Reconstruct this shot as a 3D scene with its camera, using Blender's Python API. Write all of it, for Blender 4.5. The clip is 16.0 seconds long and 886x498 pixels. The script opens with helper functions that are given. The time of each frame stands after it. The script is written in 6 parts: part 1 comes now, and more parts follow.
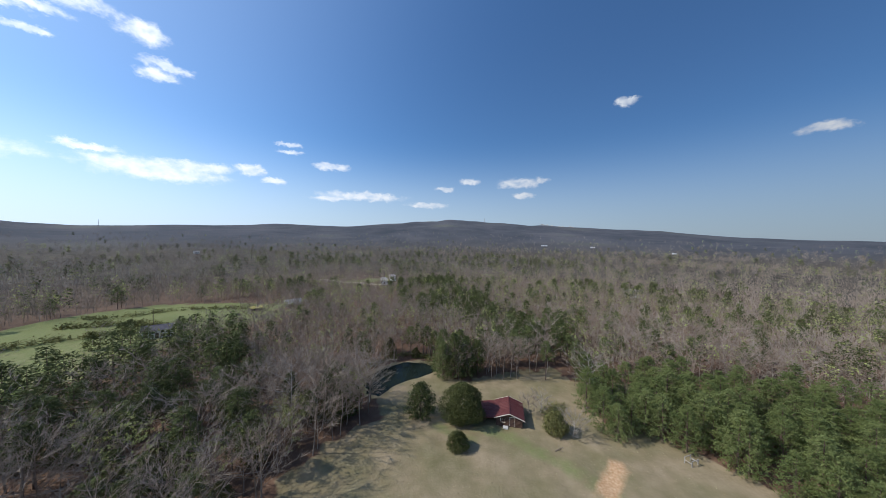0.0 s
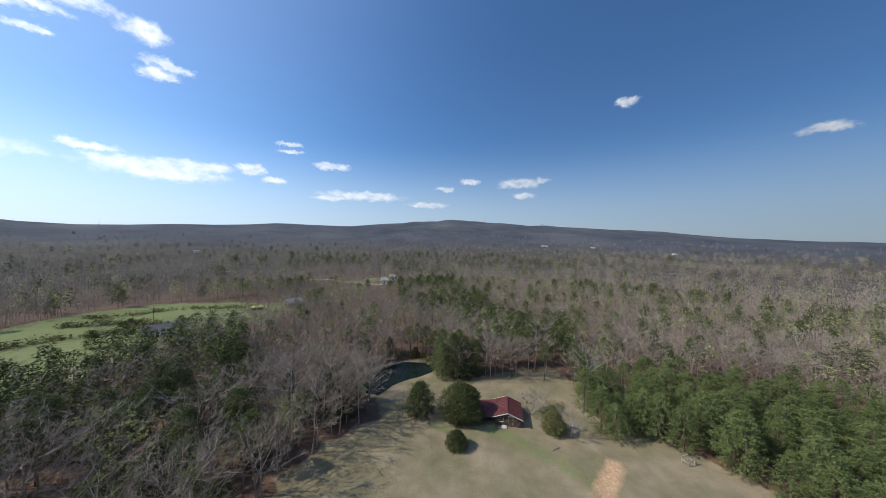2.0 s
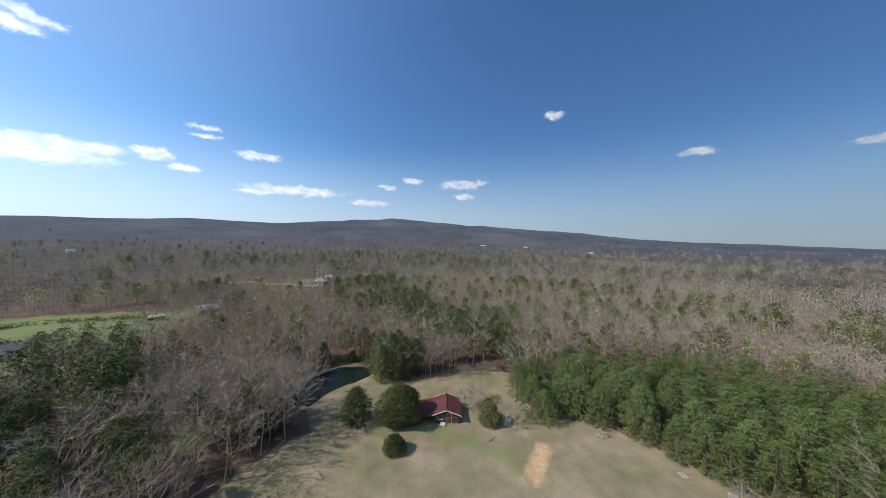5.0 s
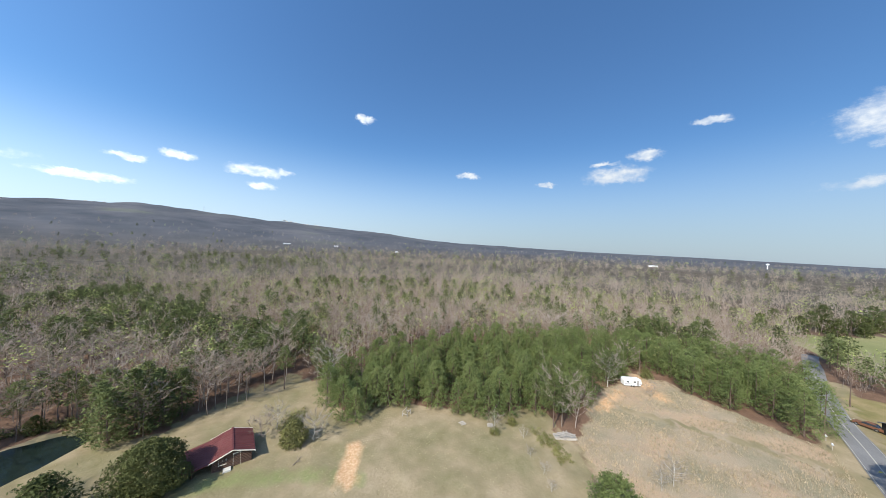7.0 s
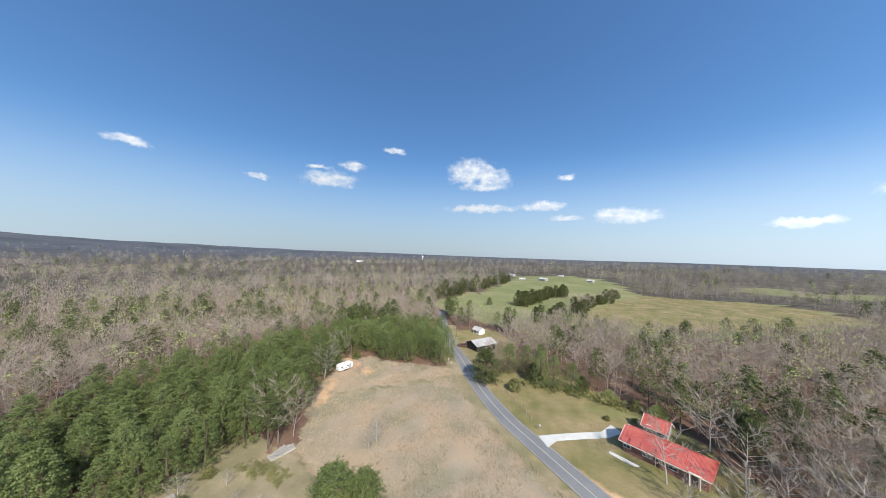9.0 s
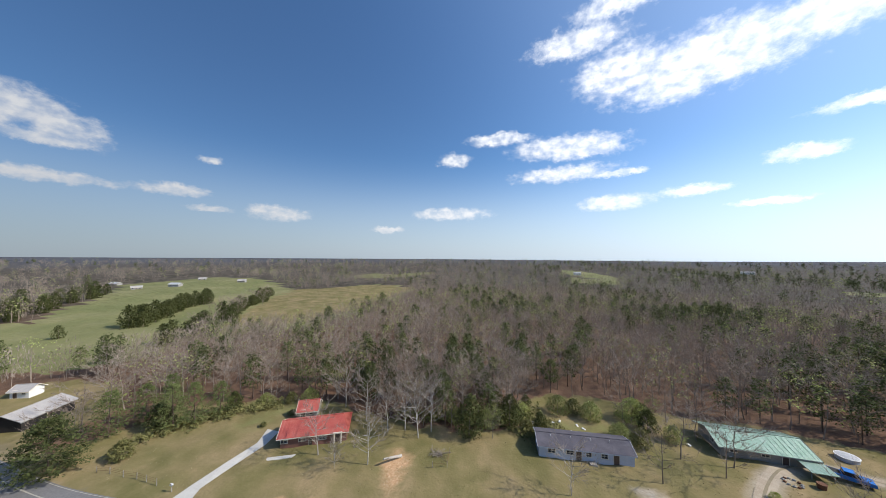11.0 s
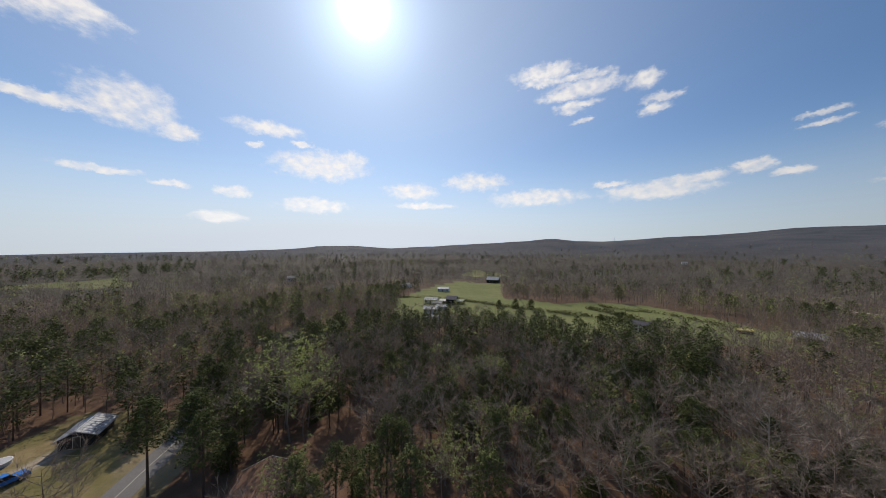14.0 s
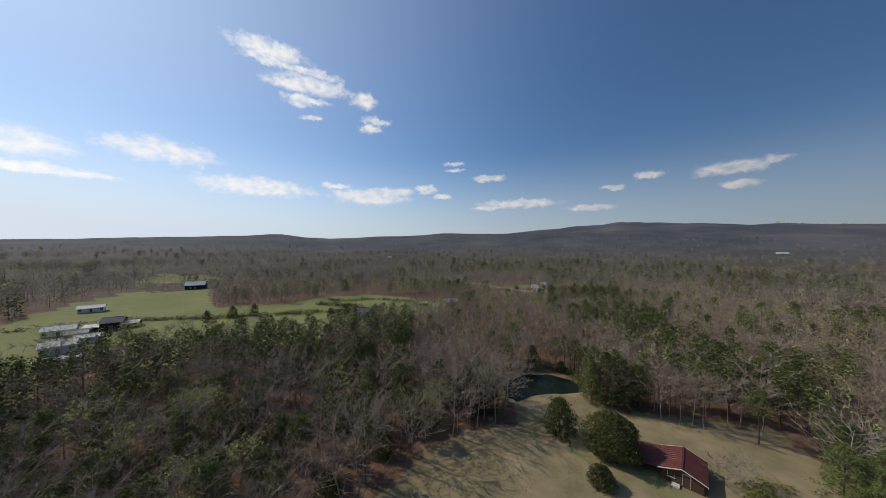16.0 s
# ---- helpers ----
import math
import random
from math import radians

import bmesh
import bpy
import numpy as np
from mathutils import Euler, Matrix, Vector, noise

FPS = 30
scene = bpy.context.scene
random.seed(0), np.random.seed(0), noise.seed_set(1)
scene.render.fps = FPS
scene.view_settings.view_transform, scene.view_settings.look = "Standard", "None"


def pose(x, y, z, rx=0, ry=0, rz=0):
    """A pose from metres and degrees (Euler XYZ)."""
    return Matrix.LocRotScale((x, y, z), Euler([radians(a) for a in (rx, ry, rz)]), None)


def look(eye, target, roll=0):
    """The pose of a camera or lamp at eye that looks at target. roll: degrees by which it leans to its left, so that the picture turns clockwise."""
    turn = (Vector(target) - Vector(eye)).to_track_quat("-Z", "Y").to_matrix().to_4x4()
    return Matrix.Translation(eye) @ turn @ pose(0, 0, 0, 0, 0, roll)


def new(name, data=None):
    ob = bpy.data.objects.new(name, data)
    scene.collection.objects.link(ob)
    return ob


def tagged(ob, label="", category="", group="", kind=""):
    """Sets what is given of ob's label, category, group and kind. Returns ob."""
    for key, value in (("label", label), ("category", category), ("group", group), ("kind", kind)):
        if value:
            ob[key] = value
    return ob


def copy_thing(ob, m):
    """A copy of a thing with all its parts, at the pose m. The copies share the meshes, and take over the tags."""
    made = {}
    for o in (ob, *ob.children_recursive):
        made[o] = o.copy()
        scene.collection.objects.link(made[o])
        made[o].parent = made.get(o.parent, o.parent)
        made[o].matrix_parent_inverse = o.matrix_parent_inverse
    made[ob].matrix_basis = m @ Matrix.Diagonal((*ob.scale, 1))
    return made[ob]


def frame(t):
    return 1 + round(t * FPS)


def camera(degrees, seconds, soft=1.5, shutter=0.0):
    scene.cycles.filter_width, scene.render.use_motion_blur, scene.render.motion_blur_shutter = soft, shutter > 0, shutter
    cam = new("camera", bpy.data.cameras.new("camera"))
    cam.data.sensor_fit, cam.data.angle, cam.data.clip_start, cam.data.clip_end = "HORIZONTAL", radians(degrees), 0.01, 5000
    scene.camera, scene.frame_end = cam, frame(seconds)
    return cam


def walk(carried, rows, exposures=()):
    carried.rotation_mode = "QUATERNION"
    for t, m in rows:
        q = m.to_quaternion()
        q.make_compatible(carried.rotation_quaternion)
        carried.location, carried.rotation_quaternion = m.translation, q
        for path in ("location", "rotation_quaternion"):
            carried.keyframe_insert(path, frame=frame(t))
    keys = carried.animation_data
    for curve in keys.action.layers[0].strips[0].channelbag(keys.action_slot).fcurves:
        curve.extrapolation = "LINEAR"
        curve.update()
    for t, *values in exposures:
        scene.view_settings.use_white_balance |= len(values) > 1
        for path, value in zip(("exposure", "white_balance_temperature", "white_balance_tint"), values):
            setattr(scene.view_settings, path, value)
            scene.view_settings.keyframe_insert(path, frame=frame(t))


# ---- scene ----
cam = camera(114.9, 16.0, soft=0.65)


def aim(x, y, z, yaw, pitch, roll):
    """A pose by compass bearing (clockwise from +y), pitch upwards and roll."""
    return pose(x, y, z, 90 + pitch, 0, -yaw) @ pose(0, 0, 0, 0, 0, roll)


ROWS = [
    (0.0, aim(-0.00, -0.00, 40.00, -1.49, -1.48, 0.95)),
    (0.5, aim(0.01, -0.24, 40.00, -1.76, -1.47, 0.98)),
    (1.0, aim(0.03, -0.48, 40.00, -1.90, -1.53, 1.04)),
    (1.5, aim(0.12, -0.40, 40.02, -1.87, -1.50, 1.20)),
    (2.0, aim(0.22, -0.32, 40.05, -1.53, -1.49, 1.10)),
    (2.5, aim(0.31, -0.24, 40.07, -1.36, -1.48, 1.03)),
    (3.0, aim(0.41, -0.16, 40.10, -1.23, -1.52, 1.10)),
    (3.2, aim(0.39, -0.01, 40.07, -1.24, -1.60, 0.99)),
    (5.3, aim(1.22, 1.18, 39.62, 14.90, -1.25, 1.60)),
    (5.5, aim(1.32, 1.42, 39.53, 18.46, -1.11, 1.68)),
    (6.0, aim(1.31, 1.76, 39.40, 25.36, -0.96, 2.01)),
    (6.5, aim(1.61, 1.83, 39.24, 34.79, -0.54, 2.13)),
    (7.0, aim(1.55, 2.45, 39.12, 47.10, -0.29, 2.36)),
    (7.5, aim(2.49, 2.76, 38.92, 60.59, 0.00, 2.23)),
    (8.0, aim(3.32, 2.75, 38.61, 72.45, 0.37, 2.32)),
    (8.2, aim(3.47, 2.96, 38.73, 77.85, 0.55, 2.08)),
    (10.3, aim(4.99, 2.69, 39.61, 139.45, 1.47, 0.66)),
    (10.5, aim(5.23, 2.84, 39.70, 146.14, 1.48, 0.62)),
    (11.0, aim(6.00, 2.23, 39.63, 163.17, 1.25, 0.14)),
    (11.5, aim(6.60, 1.83, 39.55, 181.30, 1.06, 0.11)),
    (12.0, aim(7.23, 1.24, 39.36, 201.04, 0.86, 0.09)),
    (12.5, aim(7.69, 1.12, 39.37, 218.40, 0.70, -0.20)),
    (13.0, aim(8.00, 0.92, 39.33, 236.80, 0.56, -0.41)),
    (13.5, aim(7.65, 0.37, 39.31, 255.84, 0.28, -0.28)),
    (14.0, aim(6.71, -0.09, 39.29, 276.59, 0.00, -0.02)),
    (14.5, aim(5.20, -0.29, 39.18, 301.07, -0.13, 0.04)),
    (15.0, aim(4.97, -0.10, 39.38, 327.11, -0.12, 0.37)),
    (15.5, aim(4.63, -0.32, 39.50, 328.44, -0.44, 0.48)),
    (16.0, aim(4.32, -0.12, 39.63, 327.87, -0.51, 0.52)),
]

walk(cam, ROWS, exposures=[(0.0, -0.22, 6150, 9.5), (3.2, -0.22, 6150, 9.5), (5.5, 0.04, 6250, 8), (7.0, 0.48, 6400, 7), (8.2, 0.50, 6400, 7.5), (10.5, 0.12, 6550, 9.5), (11.0, -0.03, 6550, 10), (12.5, -0.54, 6750, 11), (13.5, -0.70, 7000, 12.5), (14.5, -0.76, 7000, 12.5), (16.0, -0.70, 6850, 11.5)])

# ---- world and sun ----
SUN_AZ, SUN_EL = -99.0, 39.5
# clouds: bearing, elevation, half width, half height (radians on the sky)
CLOUDS_NORTH = """-30.0 16.2 0.036 0.008;-29.6 15.0 0.035 0.007;-23.2 13.4 0.050 0.012;3.5 12.0 0.035 0.011;-1.1 10.4 0.034 0.009;13.0 11.5 0.070 0.018;17.4 11.8 0.023 0.011;14.2 9.2 0.037 0.011;-17.2 8.5 0.141 0.015;-23.7 7.7 0.063 0.009;-5.1 7.2 0.071 0.010;30.6 22.9 0.025 0.012;51.4 14.3 0.036 0.011"""
CLOUDS_EAST = """82.1 16.3 0.038 0.017;78.1 13.5 0.084 0.025;75.9 15.4 0.042 0.007;89.9 19.6 0.036 0.010;105.8 16.3 0.083 0.042;109.7 14.8 0.059 0.038;108.5 13.5 0.080 0.015;107.9 9.3 0.124 0.015;119.5 9.5 0.063 0.016;123.3 7.2 0.049 0.010;123.5 14.5 0.029 0.010;131.1 7.7 0.050 0.019;66.7 12.4 0.032 0.009"""
CLOUDS_SOUTHEAST = """165.2 8.4 0.127 0.020;133.5 7.2 0.082 0.023;152.3 5.0 0.053 0.012"""
CLOUDS_SOUTH = """-164.5 29.0 0.112 0.063;-153.9 27.3 0.203 0.069;-157.2 25.3 0.103 0.045;-141.4 27.6 0.129 0.048;-135.2 27.7 0.052 0.022;-171.3 34.6 0.119 0.038;-163.2 37.9 0.122 0.031;-174.0 19.8 0.162 0.033;-170.9 18.4 0.135 0.024;-173.8 14.9 0.153 0.026;-165.1 14.0 0.087 0.011;174.5 22.0 0.099 0.020;165.3 18.6 0.054 0.023;164.2 8.1 0.114 0.021;-165.5 9.2 0.097 0.025;-155.2 9.9 0.071 0.015;-144.5 12.9 0.059 0.018;-131.4 19.0 0.083 0.055;-138.4 17.3 0.104 0.015;-126.7 16.9 0.048 0.023;-133.8 10.3 0.069 0.011;-127.5 9.5 0.040 0.010;-119.9 9.3 0.049 0.017;-147.6 7.3 0.069 0.010"""
CLOUDS_SOUTHWEST = """-115.1 20.0 0.089 0.022;-106.5 15.1 0.145 0.045;-101.1 16.7 0.053 0.024;-109.8 18.3 0.034 0.010;-117.1 17.1 0.026 0.009;-107.8 7.9 0.101 0.023;-121.5 5.2 0.071 0.016;-87.2 8.6 0.105 0.012;-60.4 26.6 0.071 0.020;-64.4 29.1 0.060 0.016;-60.8 30.0 0.039 0.013;-59.2 24.0 0.042 0.014"""
CLOUDS_WEST = """-63.9 30.5 0.091 0.021;-57.2 27.1 0.106 0.026;-57.1 28.8 0.075 0.012;-47.9 26.1 0.044 0.023;-57.7 24.8 0.069 0.011;-46.0 23.0 0.047 0.013;-46.6 21.7 0.037 0.013;-77.0 13.1 0.108 0.030;-90.0 11.4 0.091 0.029;-87.3 8.6 0.106 0.011;-107.8 8.4 0.092 0.017;-65.5 9.7 0.148 0.028;-52.6 11.1 0.053 0.011;-46.6 9.5 0.129 0.028;-41.7 10.7 0.069 0.016;-35.6 11.3 0.039 0.018;-32.5 9.9 0.038 0.011;-22.7 13.4 0.048 0.011;-57.2 22.1 0.031 0.008"""


def make_world():
    world = bpy.data.worlds.new("sky")
    scene.world = world
    world.use_nodes = True
    nt = world.node_tree
    n, link = nt.nodes, nt.links
    n.clear()
    out, bg = n.new("ShaderNodeOutputWorld"), n.new("ShaderNodeBackground")
    link.new(bg.outputs[0], out.inputs[0])
    sky = n.new("ShaderNodeTexSky")
    sky.sky_type, sky.sun_disc = "NISHITA", False
    sky.sun_elevation, sky.sun_rotation = radians(SUN_EL), radians(SUN_AZ)
    sky.altitude, sky.air_density, sky.dust_density, sky.ozone_density = 200, 1.0, 0.3, 3.0
    coord = n.new("ShaderNodeTexCoord")
    # ragged cloud edges: the direction is stirred before the cloud shapes are looked up
    ns = n.new("ShaderNodeTexNoise")
    ns.inputs["Scale"].default_value, ns.inputs["Detail"].default_value, ns.inputs["Roughness"].default_value = 26, 8, 0.72
    stretch = n.new("ShaderNodeMapping")
    stretch.inputs["Scale"].default_value = (1, 1, 1.5)
    link.new(coord.outputs["Generated"], stretch.inputs[0])
    link.new(stretch.outputs[0], ns.inputs["Vector"])
    sub = n.new("ShaderNodeVectorMath")
    sub.operation = "SUBTRACT"
    sub.inputs[1].default_value = (0.5, 0.5, 0.5)
    link.new(ns.outputs["Color"], sub.inputs[0])
    mul = n.new("ShaderNodeVectorMath")
    mul.operation = "MULTIPLY"
    mul.inputs[1].default_value = (0.06, 0.06, 0.034)
    link.new(sub.outputs[0], mul.inputs[0])
    stirred = n.new("ShaderNodeVectorMath")
    link.new(coord.outputs["Generated"], stirred.inputs[0])
    link.new(mul.outputs[0], stirred.inputs[1])
    last = None
    for row in ";".join((CLOUDS_NORTH, CLOUDS_EAST, CLOUDS_SOUTHEAST, CLOUDS_SOUTH, CLOUDS_SOUTHWEST, CLOUDS_WEST)).split(";"):
        az, el, w, h = (float(v) for v in row.split())
        a, e = radians(az), radians(el)
        # a round gradient that falls from 1 at the cloud's heart to 0.5 at its rim
        g = n.new("ShaderNodeTexGradient")
        g.gradient_type = "SPHERICAL"
        tm = g.texture_mapping
        tm.vector_type = "TEXTURE"
        tm.translation = (math.sin(a) * math.cos(e), math.cos(a) * math.cos(e), math.sin(e))
        tm.rotation = (e, 0, -a)
        tm.scale = (2 * w, 1.2, 2 * h)
        link.new(stirred.outputs[0], g.inputs["Vector"])
        if last is None:
            last = g.outputs["Fac"]
        else:
            mx = n.new("ShaderNodeMath")
            mx.operation = "SMOOTH_MAX"
            mx.inputs[2].default_value = 0.1
            link.new(last, mx.inputs[0])
            link.new(g.outputs["Fac"], mx.inputs[1])
            last = mx.outputs[0]
    away = n.new("ShaderNodeMath")
    away.operation = "MULTIPLY_ADD"
    away.inputs[1].default_value, away.inputs[2].default_value = -2.0, 2.0
    link.new(last, away.inputs[0])
    last = away.outputs[0]
    ramp = n.new("ShaderNodeMapRange")
    ramp.interpolation_type = "SMOOTHSTEP"
    ramp.inputs[1].default_value, ramp.inputs[2].default_value = 1.2, 0.42
    # fine billows eat into the rims
    ns3 = n.new("ShaderNodeTexNoise")
    ns3.inputs["Scale"].default_value, ns3.inputs["Detail"].default_value, ns3.inputs["Roughness"].default_value = 30, 8, 0.6
    link.new(stretch.outputs[0], ns3.inputs["Vector"])
    eat = n.new("ShaderNodeMath")
    eat.operation = "MULTIPLY_ADD"
    eat.inputs[1].default_value = 1.2
    link.new(ns3.outputs["Fac"], eat.inputs[0])
    rim = n.new("ShaderNodeMath")
    rim.operation = "SUBTRACT"
    rim.inputs[1].default_value = 0.6
    link.new(last, rim.inputs[0])
    link.new(rim.outputs[0], eat.inputs[2])
    link.new(eat.outputs[0], ramp.inputs[0])
    # thin parts let the blue through
    ns2 = n.new("ShaderNodeTexNoise")
    ns2.inputs["Scale"].default_value, ns2.inputs["Detail"].default_value = 38, 5
    link.new(stretch.outputs[0], ns2.inputs["Vector"])
    thin = n.new("ShaderNodeMapRange")
    thin.inputs[1].default_value, thin.inputs[2].default_value, thin.inputs[3].default_value, thin.inputs[4].default_value = 0.32, 0.62, 0.42, 1.0
    link.new(ns2.outputs["Fac"], thin.inputs[0])
    dens = n.new("ShaderNodeMath")
    dens.operation = "MULTIPLY"
    link.new(ramp.outputs[0], dens.inputs[0])
    link.new(thin.outputs[0], dens.inputs[1])
    # low stratus veil over the horizon
    up = n.new("ShaderNodeSeparateXYZ")
    link.new(coord.outputs["Generated"], up.inputs[0])
    veil = n.new("ShaderNodeMapRange")
    veil.interpolation_type = "SMOOTHERSTEP"
    veil.inputs[1].default_value, veil.inputs[2].default_value, veil.inputs[3].default_value, veil.inputs[4].default_value = 0.36, -0.05, 0.0, 0.85
    link.new(up.outputs["Z"], veil.inputs[0])
    mix = n.new("ShaderNodeMix")
    mix.data_type = "RGBA"
    link.new(dens.outputs[0], mix.inputs[0])
    grade = n.new("ShaderNodeMix")
    grade.data_type, grade.blend_type = "RGBA", "MULTIPLY"
    grade.inputs[0].default_value = 1.0
    grade.inputs[7].default_value = SKY_TINT
    link.new(sky.outputs[0], grade.inputs[6])
    # the sky is brighter towards the sun and deeper blue away from it
    dot = n.new("ShaderNodeVectorMath")
    dot.operation = "DOT_PRODUCT"
    dot.inputs[1].default_value = sun_way
    link.new(coord.outputs["Generated"], dot.inputs[0])
    glow = n.new("ShaderNodeMapRange")
    glow.inputs[1].default_value, glow.inputs[2].default_value, glow.inputs[3].default_value, glow.inputs[4].default_value = -0.9, 0.9, 0.54, 1.78
    link.new(dot.outputs["Value"], glow.inputs[0])
    disc = n.new("ShaderNodeMapRange")
    disc.inputs[1].default_value, disc.inputs[2].default_value, disc.inputs[3].default_value, disc.inputs[4].default_value = 0.0, 1.0, 0.0, 1.0
    link.new(dot.outputs["Value"], disc.inputs[0])
    halo = glow
    for power, gain in ((14, 0.35), (120, 1.4), (1500, 14.0)):
        p = n.new("ShaderNodeMath")
        p.operation = "POWER"
        p.inputs[1].default_value = power
        link.new(disc.outputs[0], p.inputs[0])
        s = n.new("ShaderNodeMath")
        s.operation = "MULTIPLY_ADD"
        s.inputs[1].default_value = gain
        link.new(p.outputs[0], s.inputs[0])
        link.new(halo.outputs[0], s.inputs[2])
        halo = s
    # the haze over the horizon glares under the sun
    under = n.new("ShaderNodeMath")
    under.operation = "MULTIPLY"
    link.new(disc.outputs[0], under.inputs[0])
    link.new(disc.outputs[0], under.inputs[1])
    low = n.new("ShaderNodeMath")
    low.operation = "MULTIPLY"
    link.new(under.outputs[0], low.inputs[0])
    link.new(veil.outputs[0], low.inputs[1])
    glare = n.new("ShaderNodeMath")
    glare.operation = "MULTIPLY_ADD"
    glare.inputs[1].default_value = 0.75
    link.new(low.outputs[0], glare.inputs[0])
    link.new(halo.outputs[0], glare.inputs[2])
    halo = glare
    hazy = n.new("ShaderNodeMix")
    hazy.data_type = "RGBA"
    pale = n.new("ShaderNodeMath")
    pale.operation = "POWER"
    pale.inputs[1].default_value = 3.0
    pale.use_clamp = True
    link.new(disc.outputs[0], pale.inputs[0])
    whiter = n.new("ShaderNodeMath")
    whiter.operation, whiter.use_clamp = "MULTIPLY_ADD", True
    whiter.inputs[1].default_value = 0.5
    link.new(pale.outputs[0], whiter.inputs[0])
    link.new(veil.outputs[0], whiter.inputs[2])
    link.new(whiter.outputs[0], hazy.inputs[0])
    link.new(grade.outputs[2], hazy.inputs[6])
    hazy.inputs[7].default_value = HORIZON
    lit = n.new("ShaderNodeVectorMath")
    lit.operation = "SCALE"
    link.new(hazy.outputs[2], lit.inputs[0])
    link.new(halo.outputs[0], lit.inputs["Scale"])
    link.new(lit.outputs[0], mix.inputs[6])
    puff = n.new("ShaderNodeVectorMath")
    puff.operation = "SCALE"
    puff.inputs[0].default_value = CLOUD_WHITE[:3]
    link.new(halo.outputs[0], puff.inputs["Scale"])
    white = n.new("ShaderNodeVectorMath")
    white.inputs[1].default_value = (0.6, 0.7, 0.9)
    link.new(puff.outputs[0], white.inputs[0])
    link.new(white.outputs[0], mix.inputs[7])
    link.new(mix.outputs[2], bg.inputs[0])
    bg.inputs[1].default_value = SKY_STRENGTH


sun_way = Vector((math.sin(radians(SUN_AZ)) * math.cos(radians(SUN_EL)), math.cos(radians(SUN_AZ)) * math.cos(radians(SUN_EL)), math.sin(radians(SUN_EL))))
SKY_STRENGTH = 0.10
SKY_TINT = (0.72, 0.97, 1.17, 1)
CLOUD_WHITE = (7.3, 7.5, 7.8, 1)
HORIZON = (5.1, 5.95, 7.0, 1)
make_world()
sun = new("sun", bpy.data.lights.new("sun", "SUN"))
sun.data.energy, sun.data.angle, sun.data.color = 5.0, radians(0.6), (1.0, 0.93, 0.82)
sun.matrix_world = look(sun_way * 300, (0, 0, 0))


# ---- materials ----
def material(name, colours, scale=1.0, rough=0.85, bump=0.0, metal=0.0, fine=None, spec=0.3, tone=0.0, coords="Object", translucent=0.0):
    """Two to four colours spread by noise at two scales, with relief; tone: how far single plants differ."""
    m = bpy.data.materials.new(name)
    m.use_nodes = True
    nt = m.node_tree
    n, link = nt.nodes, nt.links
    bsdf = n["Principled BSDF"]
    bsdf.inputs["Roughness"].default_value, bsdf.inputs["Metallic"].default_value = rough, metal
    bsdf.inputs["Specular IOR Level"].default_value = spec
    coord = n.new("ShaderNodeTexCoord")
    big, small = n.new("ShaderNodeTexNoise"), n.new("ShaderNodeTexNoise")
    big.inputs["Scale"].default_value, big.inputs["Detail"].default_value = scale, 5
    small.inputs["Scale"].default_value, small.inputs["Detail"].default_value = fine or scale * 9, 3
    for tex in (big, small):
        link.new(coord.outputs[coords], tex.inputs["Vector"])
    add = n.new("ShaderNodeMath")
    add.operation = "MULTIPLY_ADD"
    add.inputs[1].default_value = 0.55
    link.new(small.outputs["Fac"], add.inputs[0])
    half = n.new("ShaderNodeMath")
    half.operation = "MULTIPLY"
    half.inputs[1].default_value = 0.6
    link.new(big.outputs["Fac"], half.inputs[0])
    link.new(half.outputs[0], add.inputs[2])
    value = add.outputs[0]
    if tone:
        info, attr = n.new("ShaderNodeObjectInfo"), n.new("ShaderNodeAttribute")
        attr.attribute_name = "tone"
        both = n.new("ShaderNodeMath")
        link.new(info.outputs["Random"], both.inputs[0])
        link.new(attr.outputs["Fac"], both.inputs[1])
        fr = n.new("ShaderNodeMath")
        fr.operation = "FRACT"
        link.new(both.outputs[0], fr.inputs[0])
        sc = n.new("ShaderNodeMath")
        sc.operation = "MULTIPLY_ADD"
        sc.inputs[1].default_value = tone
        link.new(fr.outputs[0], sc.inputs[0])
        off = n.new("ShaderNodeMath")
        off.operation = "SUBTRACT"
        off.inputs[1].default_value = tone / 2
        link.new(value, off.inputs[0])
        link.new(off.outputs[0], sc.inputs[2])
        value = sc.outputs[0]
    ramp = n.new("ShaderNodeValToRGB")
    els = ramp.color_ramp.elements
    spots = [0.3 + 0.5 * i / (len(colours) - 1) for i in range(len(colours))]
    els[0].position, els[0].color = spots[0], (*colours[0], 1)
    els[1].position, els[1].color = spots[-1], (*colours[-1], 1)
    for p, c in list(zip(spots, colours))[1:-1]:
        els.new(p).color = (*c, 1)
    link.new(value, ramp.inputs[0])
    link.new(ramp.outputs[0], bsdf.inputs["Base Color"])
    if bump:
        b = n.new("ShaderNodeBump")
        b.inputs["Strength"].default_value, b.inputs["Distance"].default_value = bump, 0.05
        link.new(small.outputs["Fac"], b.inputs["Height"])
        link.new(b.outputs[0], bsdf.inputs["Normal"])
    if translucent:
        tr, ms = n.new("ShaderNodeBsdfTranslucent"), n.new("ShaderNodeMixShader")
        link.new(ramp.outputs[0], tr.inputs[0])
        ms.inputs[0].default_value = translucent
        link.new(bsdf.outputs[0], ms.inputs[1])
        link.new(tr.outputs[0], ms.inputs[2])
        link.new(ms.outputs[0], n["Material Output"].inputs[0])
    return m


